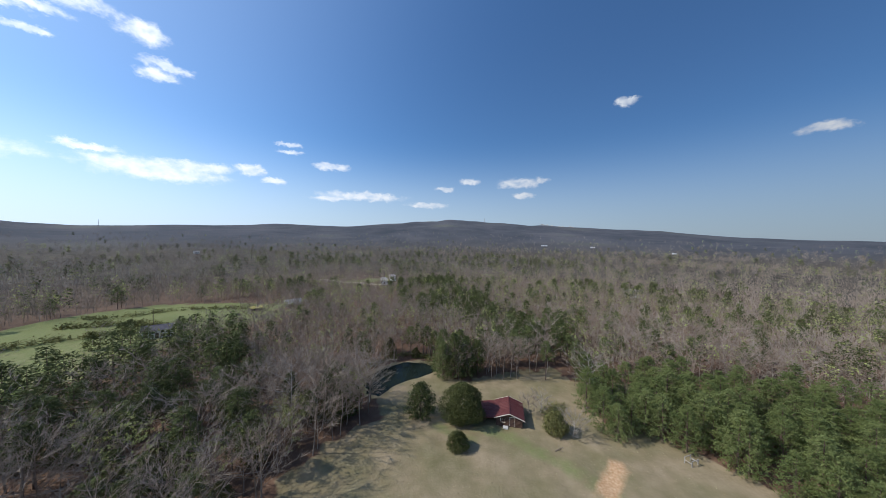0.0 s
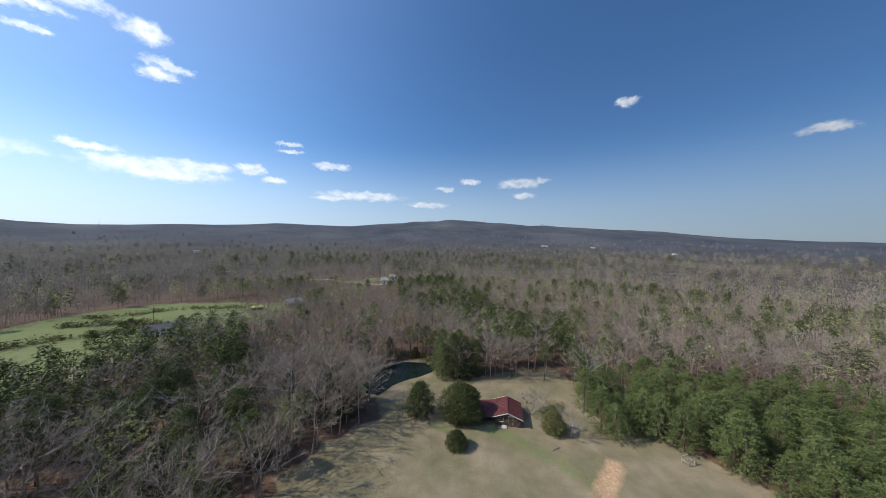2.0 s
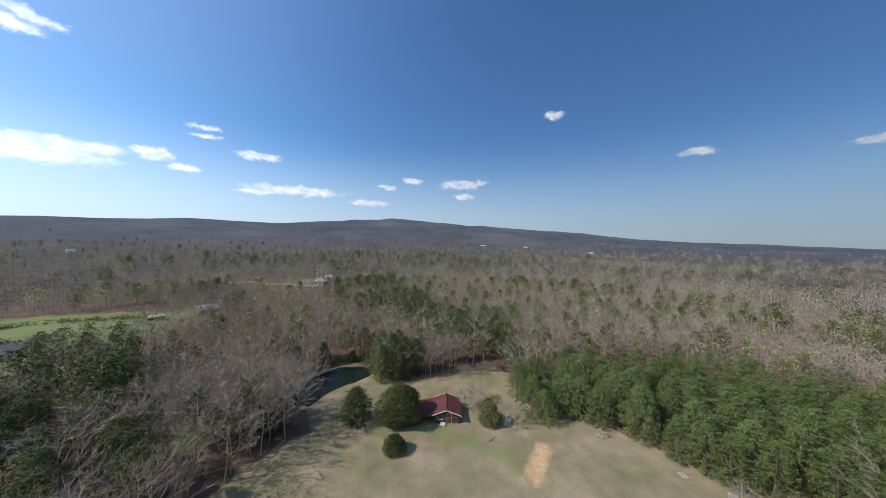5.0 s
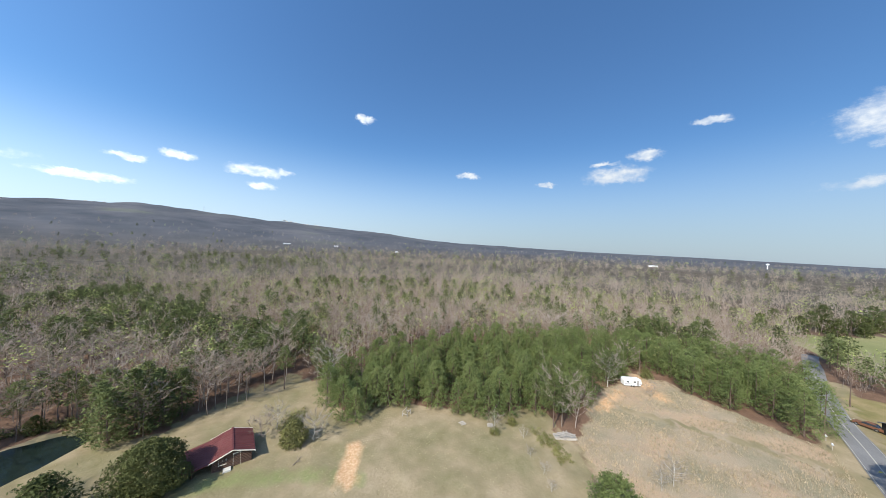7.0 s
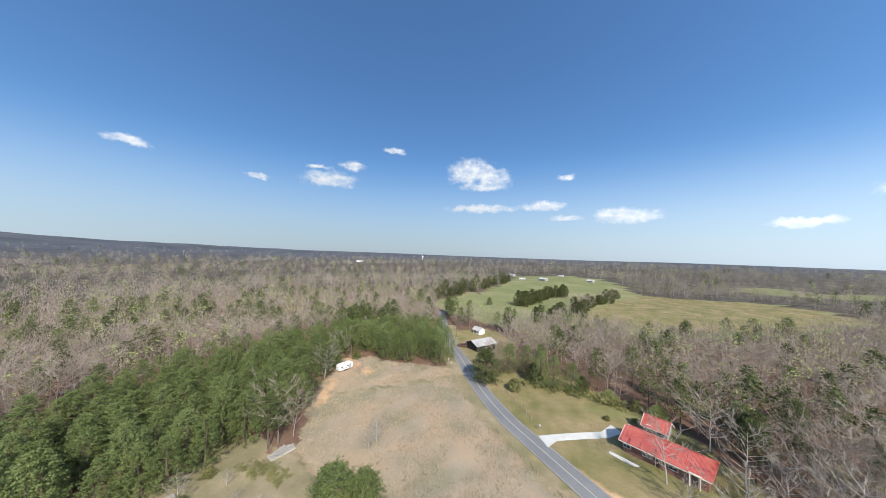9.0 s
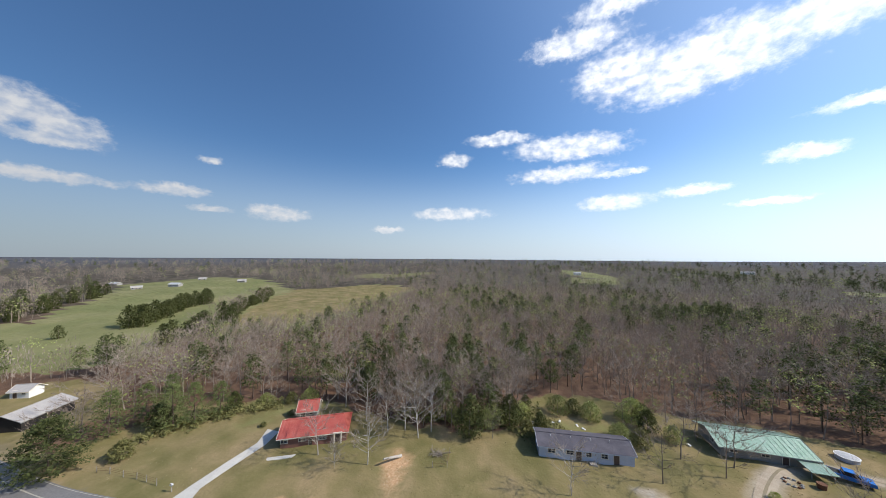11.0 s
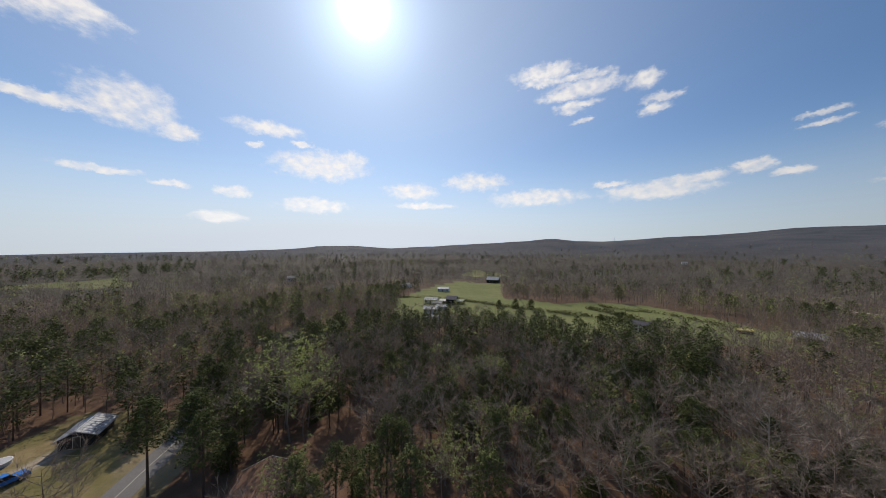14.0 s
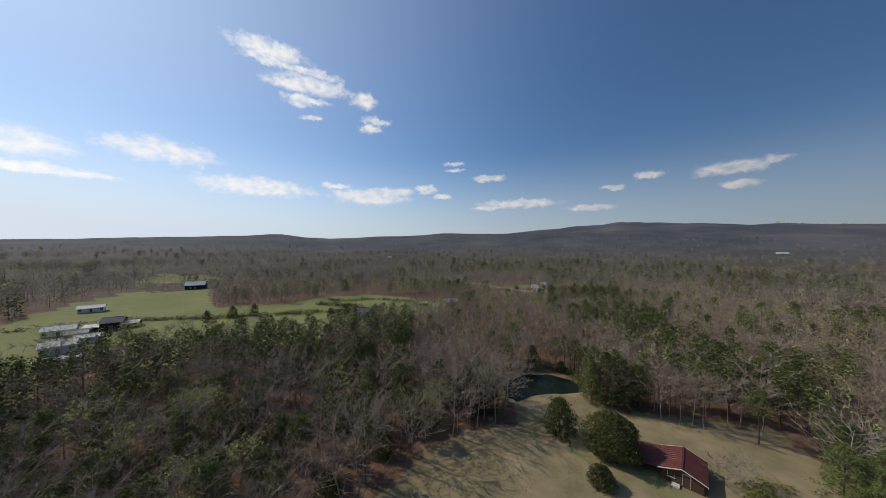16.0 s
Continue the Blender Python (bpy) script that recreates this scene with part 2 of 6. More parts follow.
def metal_ribs(name, colours, pitch=0.25, rough=0.45, metal=0.3):
    """Ribbed sheet metal: the ribs run along local y."""
    m = material(name, colours, 0.7, rough, 0, metal, fine=6)
    nt = m.node_tree
    n, link = nt.nodes, nt.links
    wave = n.new("ShaderNodeTexWave")
    wave.inputs["Scale"].default_value = 0.5 / pitch
    bump = n.new("ShaderNodeBump")
    bump.inputs["Strength"].default_value, bump.inputs["Distance"].default_value = 0.5, 0.03
    coord = n.new("ShaderNodeTexCoord")
    link.new(coord.outputs["Object"], wave.inputs[0])
    link.new(wave.outputs["Fac"], bump.inputs["Height"])
    link.new(bump.outputs[0], n["Principled BSDF"].inputs["Normal"])
    return m


def plain(name, colour, rough=0.5, metal=0.0, vary=0.12, scale=1.5):
    return material(name, [tuple(c * (1 - vary) for c in colour), tuple(min(1, c * (1 + vary)) for c in colour)], scale, rough, 0, metal, spec=0.5)


M = {
    "bark": material("grey bark", [(0.15, 0.112, 0.085), (0.235, 0.185, 0.148), (0.34, 0.285, 0.24)], 1.2, 0.9, 0.4, tone=0.3),
    "pale_bark": material("pale bark", [(0.30, 0.27, 0.24), (0.50, 0.47, 0.43)], 1.2, 0.9, 0.3, tone=0.2),
    "pine_bark": material("pine bark", [(0.07, 0.05, 0.04), (0.16, 0.11, 0.085)], 1.5, 0.9, 0.4),
    "twig": material("bare twigs", [(0.225, 0.176, 0.140), (0.292, 0.237, 0.194), (0.352, 0.292, 0.240)], 0.15, 0.95, spec=0.1, tone=0.45, fine=1.5, translucent=0.07),
    "pale_twig": material("pale twigs", [(0.24, 0.20, 0.165), (0.38, 0.33, 0.275)], 0.2, 0.9, tone=0.2, fine=1.5, translucent=0.3),
    "bud": material("budding leaves", [(0.204, 0.215, 0.081), (0.296, 0.319, 0.114), (0.408, 0.452, 0.152)], 0.3, 0.7, tone=0.5, translucent=0.42),
    "pine": material("pine needles", [(0.050, 0.058, 0.020), (0.084, 0.100, 0.034), (0.128, 0.148, 0.055)], 0.35, 0.8, spec=0.15, tone=0.3, fine=2.5, translucent=0.1),
    "plant_pine": material("plantation pine needles", [(0.084, 0.105, 0.035), (0.135, 0.164, 0.055), (0.200, 0.228, 0.087)], 0.35, 0.8, spec=0.15, tone=0.25, fine=2.5, translucent=0.2),
    "cedar": material("cedar foliage", [(0.043, 0.049, 0.017), (0.076, 0.085, 0.029), (0.119, 0.128, 0.047)], 0.5, 0.8, spec=0.15, tone=0.2, fine=3, translucent=0.22),
    "shrub": material("olive shrub leaves", [(0.10, 0.10, 0.036), (0.17, 0.165, 0.062), (0.24, 0.225, 0.09)], 0.5, 0.8, spec=0.15, tone=0.3, fine=3, translucent=0.15),
    "red_roof": metal_ribs("weathered dark red roof metal", [(0.10, 0.03, 0.03), (0.145, 0.045, 0.042), (0.185, 0.068, 0.06)]),
    "bright_red_roof": metal_ribs("bright red roof metal", [(0.40, 0.075, 0.06), (0.50, 0.115, 0.09), (0.56, 0.19, 0.15)]),
    "green_roof": metal_ribs("pale green roof metal", [(0.16, 0.28, 0.21), (0.26, 0.38, 0.30), (0.42, 0.50, 0.44)]),
    "white_roof": metal_ribs("white roof metal", [(0.36, 0.37, 0.39), (0.54, 0.55, 0.57)], 0.25, 0.6, 0.0),
    "grey_roof": material("grey shingle", [(0.06, 0.055, 0.068), (0.095, 0.088, 0.105), (0.15, 0.14, 0.16)], 0.6, 0.85, 0.3, fine=7),
    "brown_roof": material("brown shingle", [(0.10, 0.055, 0.035), (0.17, 0.095, 0.065)], 0.6, 0.85, 0.3, fine=7),
    "pale_roof": material("pale grey roof", [(0.300, 0.283, 0.273), (0.465, 0.435, 0.413)], 0.3, 0.8, 0.2, fine=5),
    "log": material("dark log wall", [(0.06, 0.035, 0.025), (0.12, 0.07, 0.05)], 1.5, 0.85, 0.3),
    "brick": material("dark red brick", [(0.16, 0.075, 0.055), (0.24, 0.12, 0.09)], 1.5, 0.9, 0.3, fine=14),
    "siding": material("blue-grey siding", [(0.42, 0.45, 0.53), (0.55, 0.57, 0.64)], 0.6, 0.6, 0.1),
    "white_wall": material("white siding", [(0.66, 0.66, 0.66), (0.80, 0.80, 0.79)], 0.6, 0.6, 0.05),
    "grey_wall": material("grey board wall", [(0.22, 0.21, 0.20), (0.34, 0.33, 0.31)], 0.8, 0.85, 0.2),
    "black_wall": material("black-stained barn boards", [(0.018, 0.016, 0.016), (0.04, 0.036, 0.034)], 0.8, 0.85, 0.2),
    "cream": plain("cream trim", (0.72, 0.66, 0.55), 0.6),
    "glass": plain("dark window glass", (0.03, 0.035, 0.045), 0.08, 0.0, 0.1),
    "door": plain("dark door paint", (0.09, 0.06, 0.05), 0.5),
    "concrete": material("pale concrete", [(0.42, 0.40, 0.36), (0.56, 0.54, 0.50)], 0.5, 0.9, 0.2),
    "tarmac": material("worn grey asphalt", [(0.125, 0.122, 0.122), (0.165, 0.16, 0.158), (0.215, 0.207, 0.20)], 0.12, 0.85, 0.15, fine=3),
    "road_paint": plain("worn road paint", (0.36, 0.34, 0.29), 0.8, 0, 0.25, 4),
    "old_wood": material("bleached wood", [(0.25, 0.22, 0.19), (0.45, 0.41, 0.36)], 1.5, 0.9, 0.3),
    "black_paint": plain("black car paint", (0.012, 0.012, 0.014), 0.2),
    "white_paint": plain("white car paint", (0.72, 0.72, 0.72), 0.25),
    "blue_paint": plain("bright blue car paint", (0.02, 0.17, 0.55), 0.25),
    "rubber": plain("tyre rubber", (0.015, 0.015, 0.015), 0.8),
    "chrome": plain("bright metal", (0.6, 0.6, 0.62), 0.25, 0.9),
    "lamp_glass": plain("car lamp glass", (0.6, 0.55, 0.5), 0.15),
    "yellow": plain("yellow metal", (0.62, 0.50, 0.14), 0.6),
    "rust": plain("rusted iron", (0.14, 0.06, 0.03), 0.9),
}


# ---- mesh helpers ----
def part(name, bm, mat, parent=None, label="", smooth=False):
    """Links a bmesh as one mesh object, under a thing or a part if one is given."""
    me = bpy.data.meshes.new(name)
    bm.to_mesh(me)
    bm.free()
    me.materials.append(M[mat] if isinstance(mat, str) else mat)
    if smooth:
        me.shade_smooth()
    ob = new(name, me)
    ob.parent = parent
    if label:
        tagged(ob, label)
    return ob


def thing(name, m, label, category, group="", kind=""):
    ob = new(name)
    ob.matrix_world = m
    return tagged(ob, label, category, group, kind)


def box(bm, x0, x1, y0, y1, z0, z1, m=None, bevel=0.0):
    res = bmesh.ops.create_cube(bm, size=1)["verts"]
    bmesh.ops.transform(bm, verts=res, matrix=Matrix.Translation(((x0 + x1) / 2, (y0 + y1) / 2, (z0 + z1) / 2)) @ Matrix.Diagonal((x1 - x0, y1 - y0, z1 - z0, 1)))
    if m is not None:
        bmesh.ops.transform(bm, verts=res, matrix=m)
    if bevel:
        bmesh.ops.bevel(bm, geom=list({e for v in res for e in v.link_edges}), offset=bevel, segments=1, affect="EDGES")
    return bm


def boxed(*args, **kw):
    return box(bmesh.new(), *args, **kw)


def tube(bm, a, b, r0, r1, sides=6, caps=True):
    a, b = Vector(a), Vector(b)
    way = b - a
    res = bmesh.ops.create_cone(bm, cap_ends=caps, segments=sides, radius1=r0, radius2=max(r1, 0.001), depth=way.length)["verts"]
    bmesh.ops.transform(bm, verts=res, matrix=Matrix.Translation((a + b) / 2) @ way.to_track_quat("Z", "Y").to_matrix().to_4x4())
    return bm


def tubed(*args, **kw):
    return tube(bmesh.new(), *args, **kw)


def tris_mesh(name, groups, mats):
    """A mesh of loose triangles: groups of (array n x 3 x 3, tone per triangle or None), one material a group."""
    arrays = [g[0] for g in groups]
    pts = np.concatenate(arrays).reshape(-1, 3).astype(np.float32)
    count = len(pts) // 3
    me = bpy.data.meshes.new(name)
    me.vertices.add(len(pts))
    me.vertices.foreach_set("co", pts.ravel())
    me.loops.add(len(pts))
    me.loops.foreach_set("vertex_index", np.arange(len(pts), dtype=np.int32))
    me.polygons.add(count)
    me.polygons.foreach_set("loop_start", np.arange(0, len(pts), 3, dtype=np.int32))
    me.polygons.foreach_set("material_index", np.repeat(np.arange(len(arrays)), [len(a) for a in arrays]).astype(np.int32))
    if any(g[1] is not None for g in groups):
        tone = np.concatenate([np.zeros(len(a)) if t is None else t for a, t in groups])
        me.attributes.new("tone", "FLOAT", "POINT").data.foreach_set("value", np.repeat(tone, 3).astype(np.float32))
    for m in mats:
        me.materials.append(M[m])
    me.update(calc_edges=True)
    return me


def inside(poly, x, y):
    """Which of the points lie in a polygon."""
    px, py = np.array(poly, float).T
    hit = np.zeros(np.shape(x), bool)
    j = len(px) - 1
    for i in range(len(px)):
        cross = (py[i] > y) != (py[j] > y)
        with np.errstate(divide="ignore", invalid="ignore"):
            hit ^= cross & (x < (px[j] - px[i]) * (y - py[i]) / (py[j] - py[i]) + px[i])
        j = i
    return hit


def near_line(line, x, y):
    """Distance of the points from a broken line."""
    best = np.full(np.shape(x), 1e9)
    for (ax, ay), (bx, by) in zip(line, line[1:]):
        dx, dy = bx - ax, by - ay
        u = np.clip(((x - ax) * dx + (y - ay) * dy) / (dx * dx + dy * dy), 0, 1)
        best = np.minimum(best, np.hypot(x - ax - u * dx, y - ay - u * dy))
    return best


def waves(x, y, size, seed):
    """Cheap smooth noise, about -1 to 1."""
    r = np.random.RandomState(seed)
    total = np.zeros(np.shape(x))
    for _ in range(7):
        a, k, p = r.uniform(0, 6.28), r.uniform(0.6, 1.9) / size, r.uniform(0, 6.28)
        total += np.sin((x * math.cos(a) + y * math.sin(a)) * k * 6.28 + p)
    return total / 3.0


# ---- plan of the land ----
ROAD = [(195, -31), (172, -28), (154, -25.6), (138.6, -24.3), (122, -23.4), (108, -23.5), (93.5, -23.5), (80, -23.8), (68.4, -25.1), (59, -27.4), (45.6, -30.8), (24, -36.5), (5, -41.5), (-12.7, -45.6), (-20.3, -46.4), (-27.1, -46.6), (-34, -46.3), (-42, -46.2), (-50.5, -47), (-70, -48), (-100, -48), (-135, -54)]
LAWN = [(-27, 38), (-27.5, 46), (-21, 57.6), (-14, 63.8), (-18.2, 70), (-15.2, 77), (-9.6, 81.8), (-4, 86), (-2.7, 87.4), (-1.1, 80.9), (8, 81), (17.6, 87.6), (35.5, 90.4), (35, 80), (30, 67), (30, 58.6), (34.8, 57), (40.1, 55.6), (44.8, 52.4), (49.5, 45.5), (54.5, 38.4), (60, 31.6), (65, 30), (65.5, 22), (60, 17), (48, 10), (10, -5), (-20, -15), (-32, -10), (-30, 20)]
SEDGE = [(65.5, 22), (72, 20.4), (79.3, 23), (88.7, 22.2), (96, 22.5), (104, 20.5), (114.2, 19.3), (113.8, 11.4), (107.3, 1.4), (104.7, -7.3), (100.4, -18.5), (85, -19), (68, -20.5), (54, -24), (24, -31.5), (4, -37), (-22, -42), (-32, -10), (10, -5), (48, 10), (60, 17)]
YARD = [(98, -27.5), (93.1, -40.3), (88.1, -52.2), (73, -59), (64, -63), (54, -63), (46.8, -60.5), (28.6, -60), (10.3, -63), (9, -75), (2.6, -84), (-11.3, -86), (-28.4, -82), (-46, -82), (-70, -78), (-70, -68), (-58, -58), (-46, -50), (-30, -44), (-10, -42), (8, -38), (30, -31.5), (60, -24.5)]
WEST_FIELD = [(-147.5, 3), (-180, -11), (-216, -9.3), (-226, -13), (-299, 28), (-338, 55), (-318, 106.5), (-217, 75.5), (-190, 110), (-188, 125), (-191, 142), (-174, 168), (-136, 172), (-98, 176), (-92, 169), (-104.6, 143.7), (-115.3, 112.2), (-116, 80), (-112, 69), (-128, 74), (-141.3, 53), (-155, 38), (-162, 23)]
EAST_FIELD = [(238, -30), (199, -40), (175, -55.2), (157, -79), (166, -92), (165, -107), (149, -120), (131, -135.4), (126.7, -216.2), (144, -323), (213, -355), (266, -268), (390, -340), (566, -381), (566, -250), (462, -200), (353, -135), (318, -106), (281, -86.5), (288, -76)]
FALLOW = [(167.3, -110.9), (242.4, -208.9), (278.7, -277.2), (199.7, -347), (139.5, -313.3), (126.7, -216.2), (131, -135.4)]
PLANTATION = [(30, 67), (30, 59), (34.8, 57.7), (40.1, 56.4), (44.4, 51.7), (49.3, 45.6), (54.4, 38.4), (60, 31.6), (65, 30.5), (69.5, 31), (71.5, 22.5), (79.3, 23.8), (88.7, 22.9), (96.5, 24), (104.5, 21.2), (114.5, 20), (114.4, 11), (108, 1.4), (105.4, -7), (101.4, -18), (116, -19.5), (134, -20.5), (142, -19), (146, 14), (128, 38), (93, 66), (72, 73), (49, 78), (35, 77)]
POND = [(-17.8, 71.8), (-15.1, 76.9), (-11.5, 80.4), (-8.2, 82.6), (-4, 86), (-3.6, 89.4), (-8, 92.4), (-14.6, 92.5), (-20, 88.4), (-23.6, 82.6), (-23.6, 77.6), (-21, 72.6)]
PASTURES = [[(-96.5, 58.7), (-92.6, 65.3), (-102.2, 62.4), (-102, 53.4)], [(-93.4, 251), (-54, 283.5), (-44.5, 303.8), (-102.7, 274.4)], [(-431.9, 75.7), (-392.9, 119.9), (-458.2, 169), (-515.5, 122.1)], [(90.5, 258.8), (116.4, 268.1), (100.3, 288.9)], [(-58.7, -639.4), (-124.5, -496.6), (-162.6, -639.1), (-82.5, -863.9)], [(-316.6, -409.6), (-382.3, -358.3), (-449.6, -421.5), (-353.5, -466.3)], [(327.7, -511.6), (206.2, -611.6), (246.5, -681.9), (409.1, -594.5)], [(-52.5, -441.3), (-107, -421.5), (-129.8, -507.3), (-65.6, -540.8)], [(-317.6, -342.8), (-344.3, -309), (-410.9, -360.5), (-360.7, -388.3)]]
FAR_ROAD = [(-150, 280), (-117, 271), (-94, 262), (-73, 254), (-50, 251)]
BARN_YARD = [(104, -27.5), (106, -44), (126, -54), (148, -48), (146, -28.5)]
# bare red earth: lines and half widths
RED_EARTH = [([(25, 44.7), (28.2, 47.2), (30.5, 51)], 1.5), ([(29, -43), (30.5, -47.5), (30.3, -49.6)], 2.0), ([(33, -36), (42, -33.6), (52, -31.2)], 0.9), ([(-27.5, -34.7), (-30.1, -35.5), (-29, -39)], 3.0), ([(97, 19.5), (88, 20), (80, 21)], 1.2), ([(112, 17), (105, 13), (99, 9)], 1.4)]
FIELD_PATH = [(84.7, 19.4), (87.8, 10), (90.2, -2.7), (92.5, -17)]
TRACK = [(-19.5, -46.4), (-24.2, -49.2), (-27.4, -52.9), (-30.3, -57.6), (-34.7, -63.2), (-39.4, -67.5), (-43.7, -69.5), (-47.4, -69.2), (-53, -68), (-59, -67)]
RIDGE = [(-180, -1.02), (-157, -1.12), (-141, -0.97), (-121, -0.42), (-111, 0.13), (-107, 0.58), (-101.5, 0.68), (-94, 0.18), (-85, 0.58), (-78, 0.98), (-71, 1.28), (-62, 1.88), (-59, 1.58), (-56, 1.08), (-52, 1.38), (-44, 1.88), (-37, 1.98), (-33, 2.58), (-20, 2.63), (-10, 3.48), (0, 4.18), (3, 4.18), (10, 3.78), (20, 3.23), (28, 2.68), (36, 2.28), (43.5, 1.38), (50, 0.98), (60, 0.73), (74, 0.28), (90, 0.08), (103, -0.27), (128, -0.77), (158, -0.92), (180, -1.02)]


def land(x, y):
    """Height of the ground."""
    x, y = np.asarray(x, float), np.asarray(y, float)
    r, az = np.hypot(x, y), np.degrees(np.arctan2(x, y))
    el = np.interp(az, [a for a, _ in RIDGE], [e for _, e in RIDGE])
    top = 36 + 4100 * np.tan(np.radians(el))
    rise = np.clip((r - 1500) / 2600, 0, 1)
    rise = rise * rise * (3 - 2 * rise)
    back = np.clip((r - 4150) / 500, 0, 1)
    z = rise * np.maximum(top, -45) * (1 - 0.5 * back * (top > 30)) * (1 + 0.035 * waves(x, y, 420, 5) * (top > 60))
    roll_far = np.clip((r - 180) / 500, 0, 1) * (1 - rise)
    z = z + roll_far * (5 * waves(x, y, 420, 3) - 3) + np.clip((r - 60) / 120, 0, 1) * 0.5 * waves(x, y, 60, 4) * (1 - rise)
    z = z + 0.10 * waves(x, y, 9, 6) * (near_line(ROAD, x, y) > 5)
    # the pond's bowl
    bowl = np.clip(1 - near_line(POND + POND[:1], x, y) / 3.0, 0, 1)
    wet = inside(POND, x, y)
    z = np.where(wet, np.minimum(z, -0.35 - 0.8 * (1 - bowl)), z - 0.25 * bowl)
    return z


def ground_z(x, y):
    return float(land(np.array([x]), np.array([y]))[0])


def spread(limit, step, far):
    """Coordinates with even steps near the middle and growing ones outwards."""
    a = list(np.arange(0, limit + step, step))
    d = step
    while a[-1] < far:
        d *= 1.085
        a.append(a[-1] + d)
    a[-1] = far
    return np.array([-v for v in a[:0:-1]] + a)


def make_ground():
    axis = spread(128, 1.5, 4850)
    gx, gy = np.meshgrid(axis, axis)
    x, y = gx.ravel(), gy.ravel()
    z = land(x, y)
    count = len(axis)
    idx = np.arange(count * count).reshape(count, count)
    quads = np.stack([idx[:-1, :-1], idx[:-1, 1:], idx[1:, 1:], idx[1:, :-1]], -1).reshape(-1, 4).astype(np.int32)
    me = bpy.data.meshes.new("ground")
    me.vertices.add(len(x))
    me.vertices.foreach_set("co", np.stack([x, y, z], -1).astype(np.float32).ravel())
    me.loops.add(quads.size)
    me.loops.foreach_set("vertex_index", quads.ravel())
    me.polygons.add(len(quads))
    me.polygons.foreach_set("loop_start", np.arange(0, quads.size, 4, dtype=np.int32))
    wx, wy = x + 1.0 * waves(x, y, 5, 11), y + 1.0 * waves(x, y, 5, 12)
    bare = np.zeros(len(x))
    for line, half in RED_EARTH:
        bare = np.maximum(bare, np.clip(1.5 - near_line(line, wx, wy) / half, 0, 1))
    track = np.maximum(np.clip(1.3 - near_line(TRACK, x, y) / 2.2, 0, 0.8), np.clip(1.3 - near_line([(-16, -48), (-15.2, -50.1), (-13.8, -53.3), (-11, -55)], wx, wy) / 1.5, 0, 1))
    green = inside(WEST_FIELD, wx, wy) | inside(EAST_FIELD, wx, wy) | inside(WEST_FIELD, wx * 1.12, wy * 1.12) | inside(EAST_FIELD, wx * 1.08, wy * 1.08)
    for p in PASTURES:
        green = green | inside(p, wx, wy)
    lush = np.clip(1.4 - near_line([(7.1, 60.7), (11.6, 58.2), (16.6, 54.8), (23.3, 48.8), (27.1, 43.5)], x, y) / 2.2, 0, 1) + np.clip(1.3 - near_line([(-2.9, 60.4), (4.7, 56.7)], x, y) / 2.0, 0, 1)
    lush = np.maximum(lush, np.clip(1.2 - near_line([(68.6, -49.5), (64.3, -57.1), (57.7, -61.6)], x, y) / 5.0, 0, 1) * 0.8)
    lush = np.maximum(lush, np.clip(1.2 - near_line([(-0.9, -69.1), (-12.1, -70.4)], x, y) / 5.0, 0, 1) * 0.8)
    lush = np.maximum(lush, inside(WEST_FIELD, wx, wy) * 1.0)
    verge = np.clip(1.6 - near_line(ROAD, x, y) / 5.0, 0, 1) * (np.hypot(x, y) < 160)

    def soft(poly):
        """A polygon's cover with an edge some metres wide."""
        return sum(inside(poly, wx + 1.5 * math.cos(k * 0.785), wy + 1.5 * math.sin(k * 0.785)).astype(float) for k in range(8)) / 8

    yard = np.maximum.reduce([soft(YARD), soft(FALLOW), soft(BARN_YARD)])
    lawn = np.maximum.reduce([soft(LAWN), soft(SEDGE), np.clip(5.5 - near_line(PLANTATION[-2:] + PLANTATION[:9], wx, wy), 0, 1), soft(YARD), np.clip(verge * 1.6, 0, 1), np.clip(2.2 - near_line(POND + POND[:1], wx, wy), 0, 1)])
    sedge = soft(SEDGE) * (1 - np.clip(verge, 0, 1)) * np.clip(near_line(FIELD_PATH, wx, wy) / 1.6 - 0.2, 0, 1)
    for name, v in (("lawn", lawn), ("sedge", sedge), ("green", green), ("bare", bare), ("yard", yard), ("track", track), ("lush", np.clip(lush, 0, 1) * 0.55)):
        me.attributes.new(name, "FLOAT", "POINT").data.foreach_set("value", np.asarray(v, np.float32))
    me.update(calc_edges=True)
    me.shade_smooth()
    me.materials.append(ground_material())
    return tagged(new("ground", me), "rolling land of leaf litter, dry lawn, sedge and pasture", "ground", kind="structure")


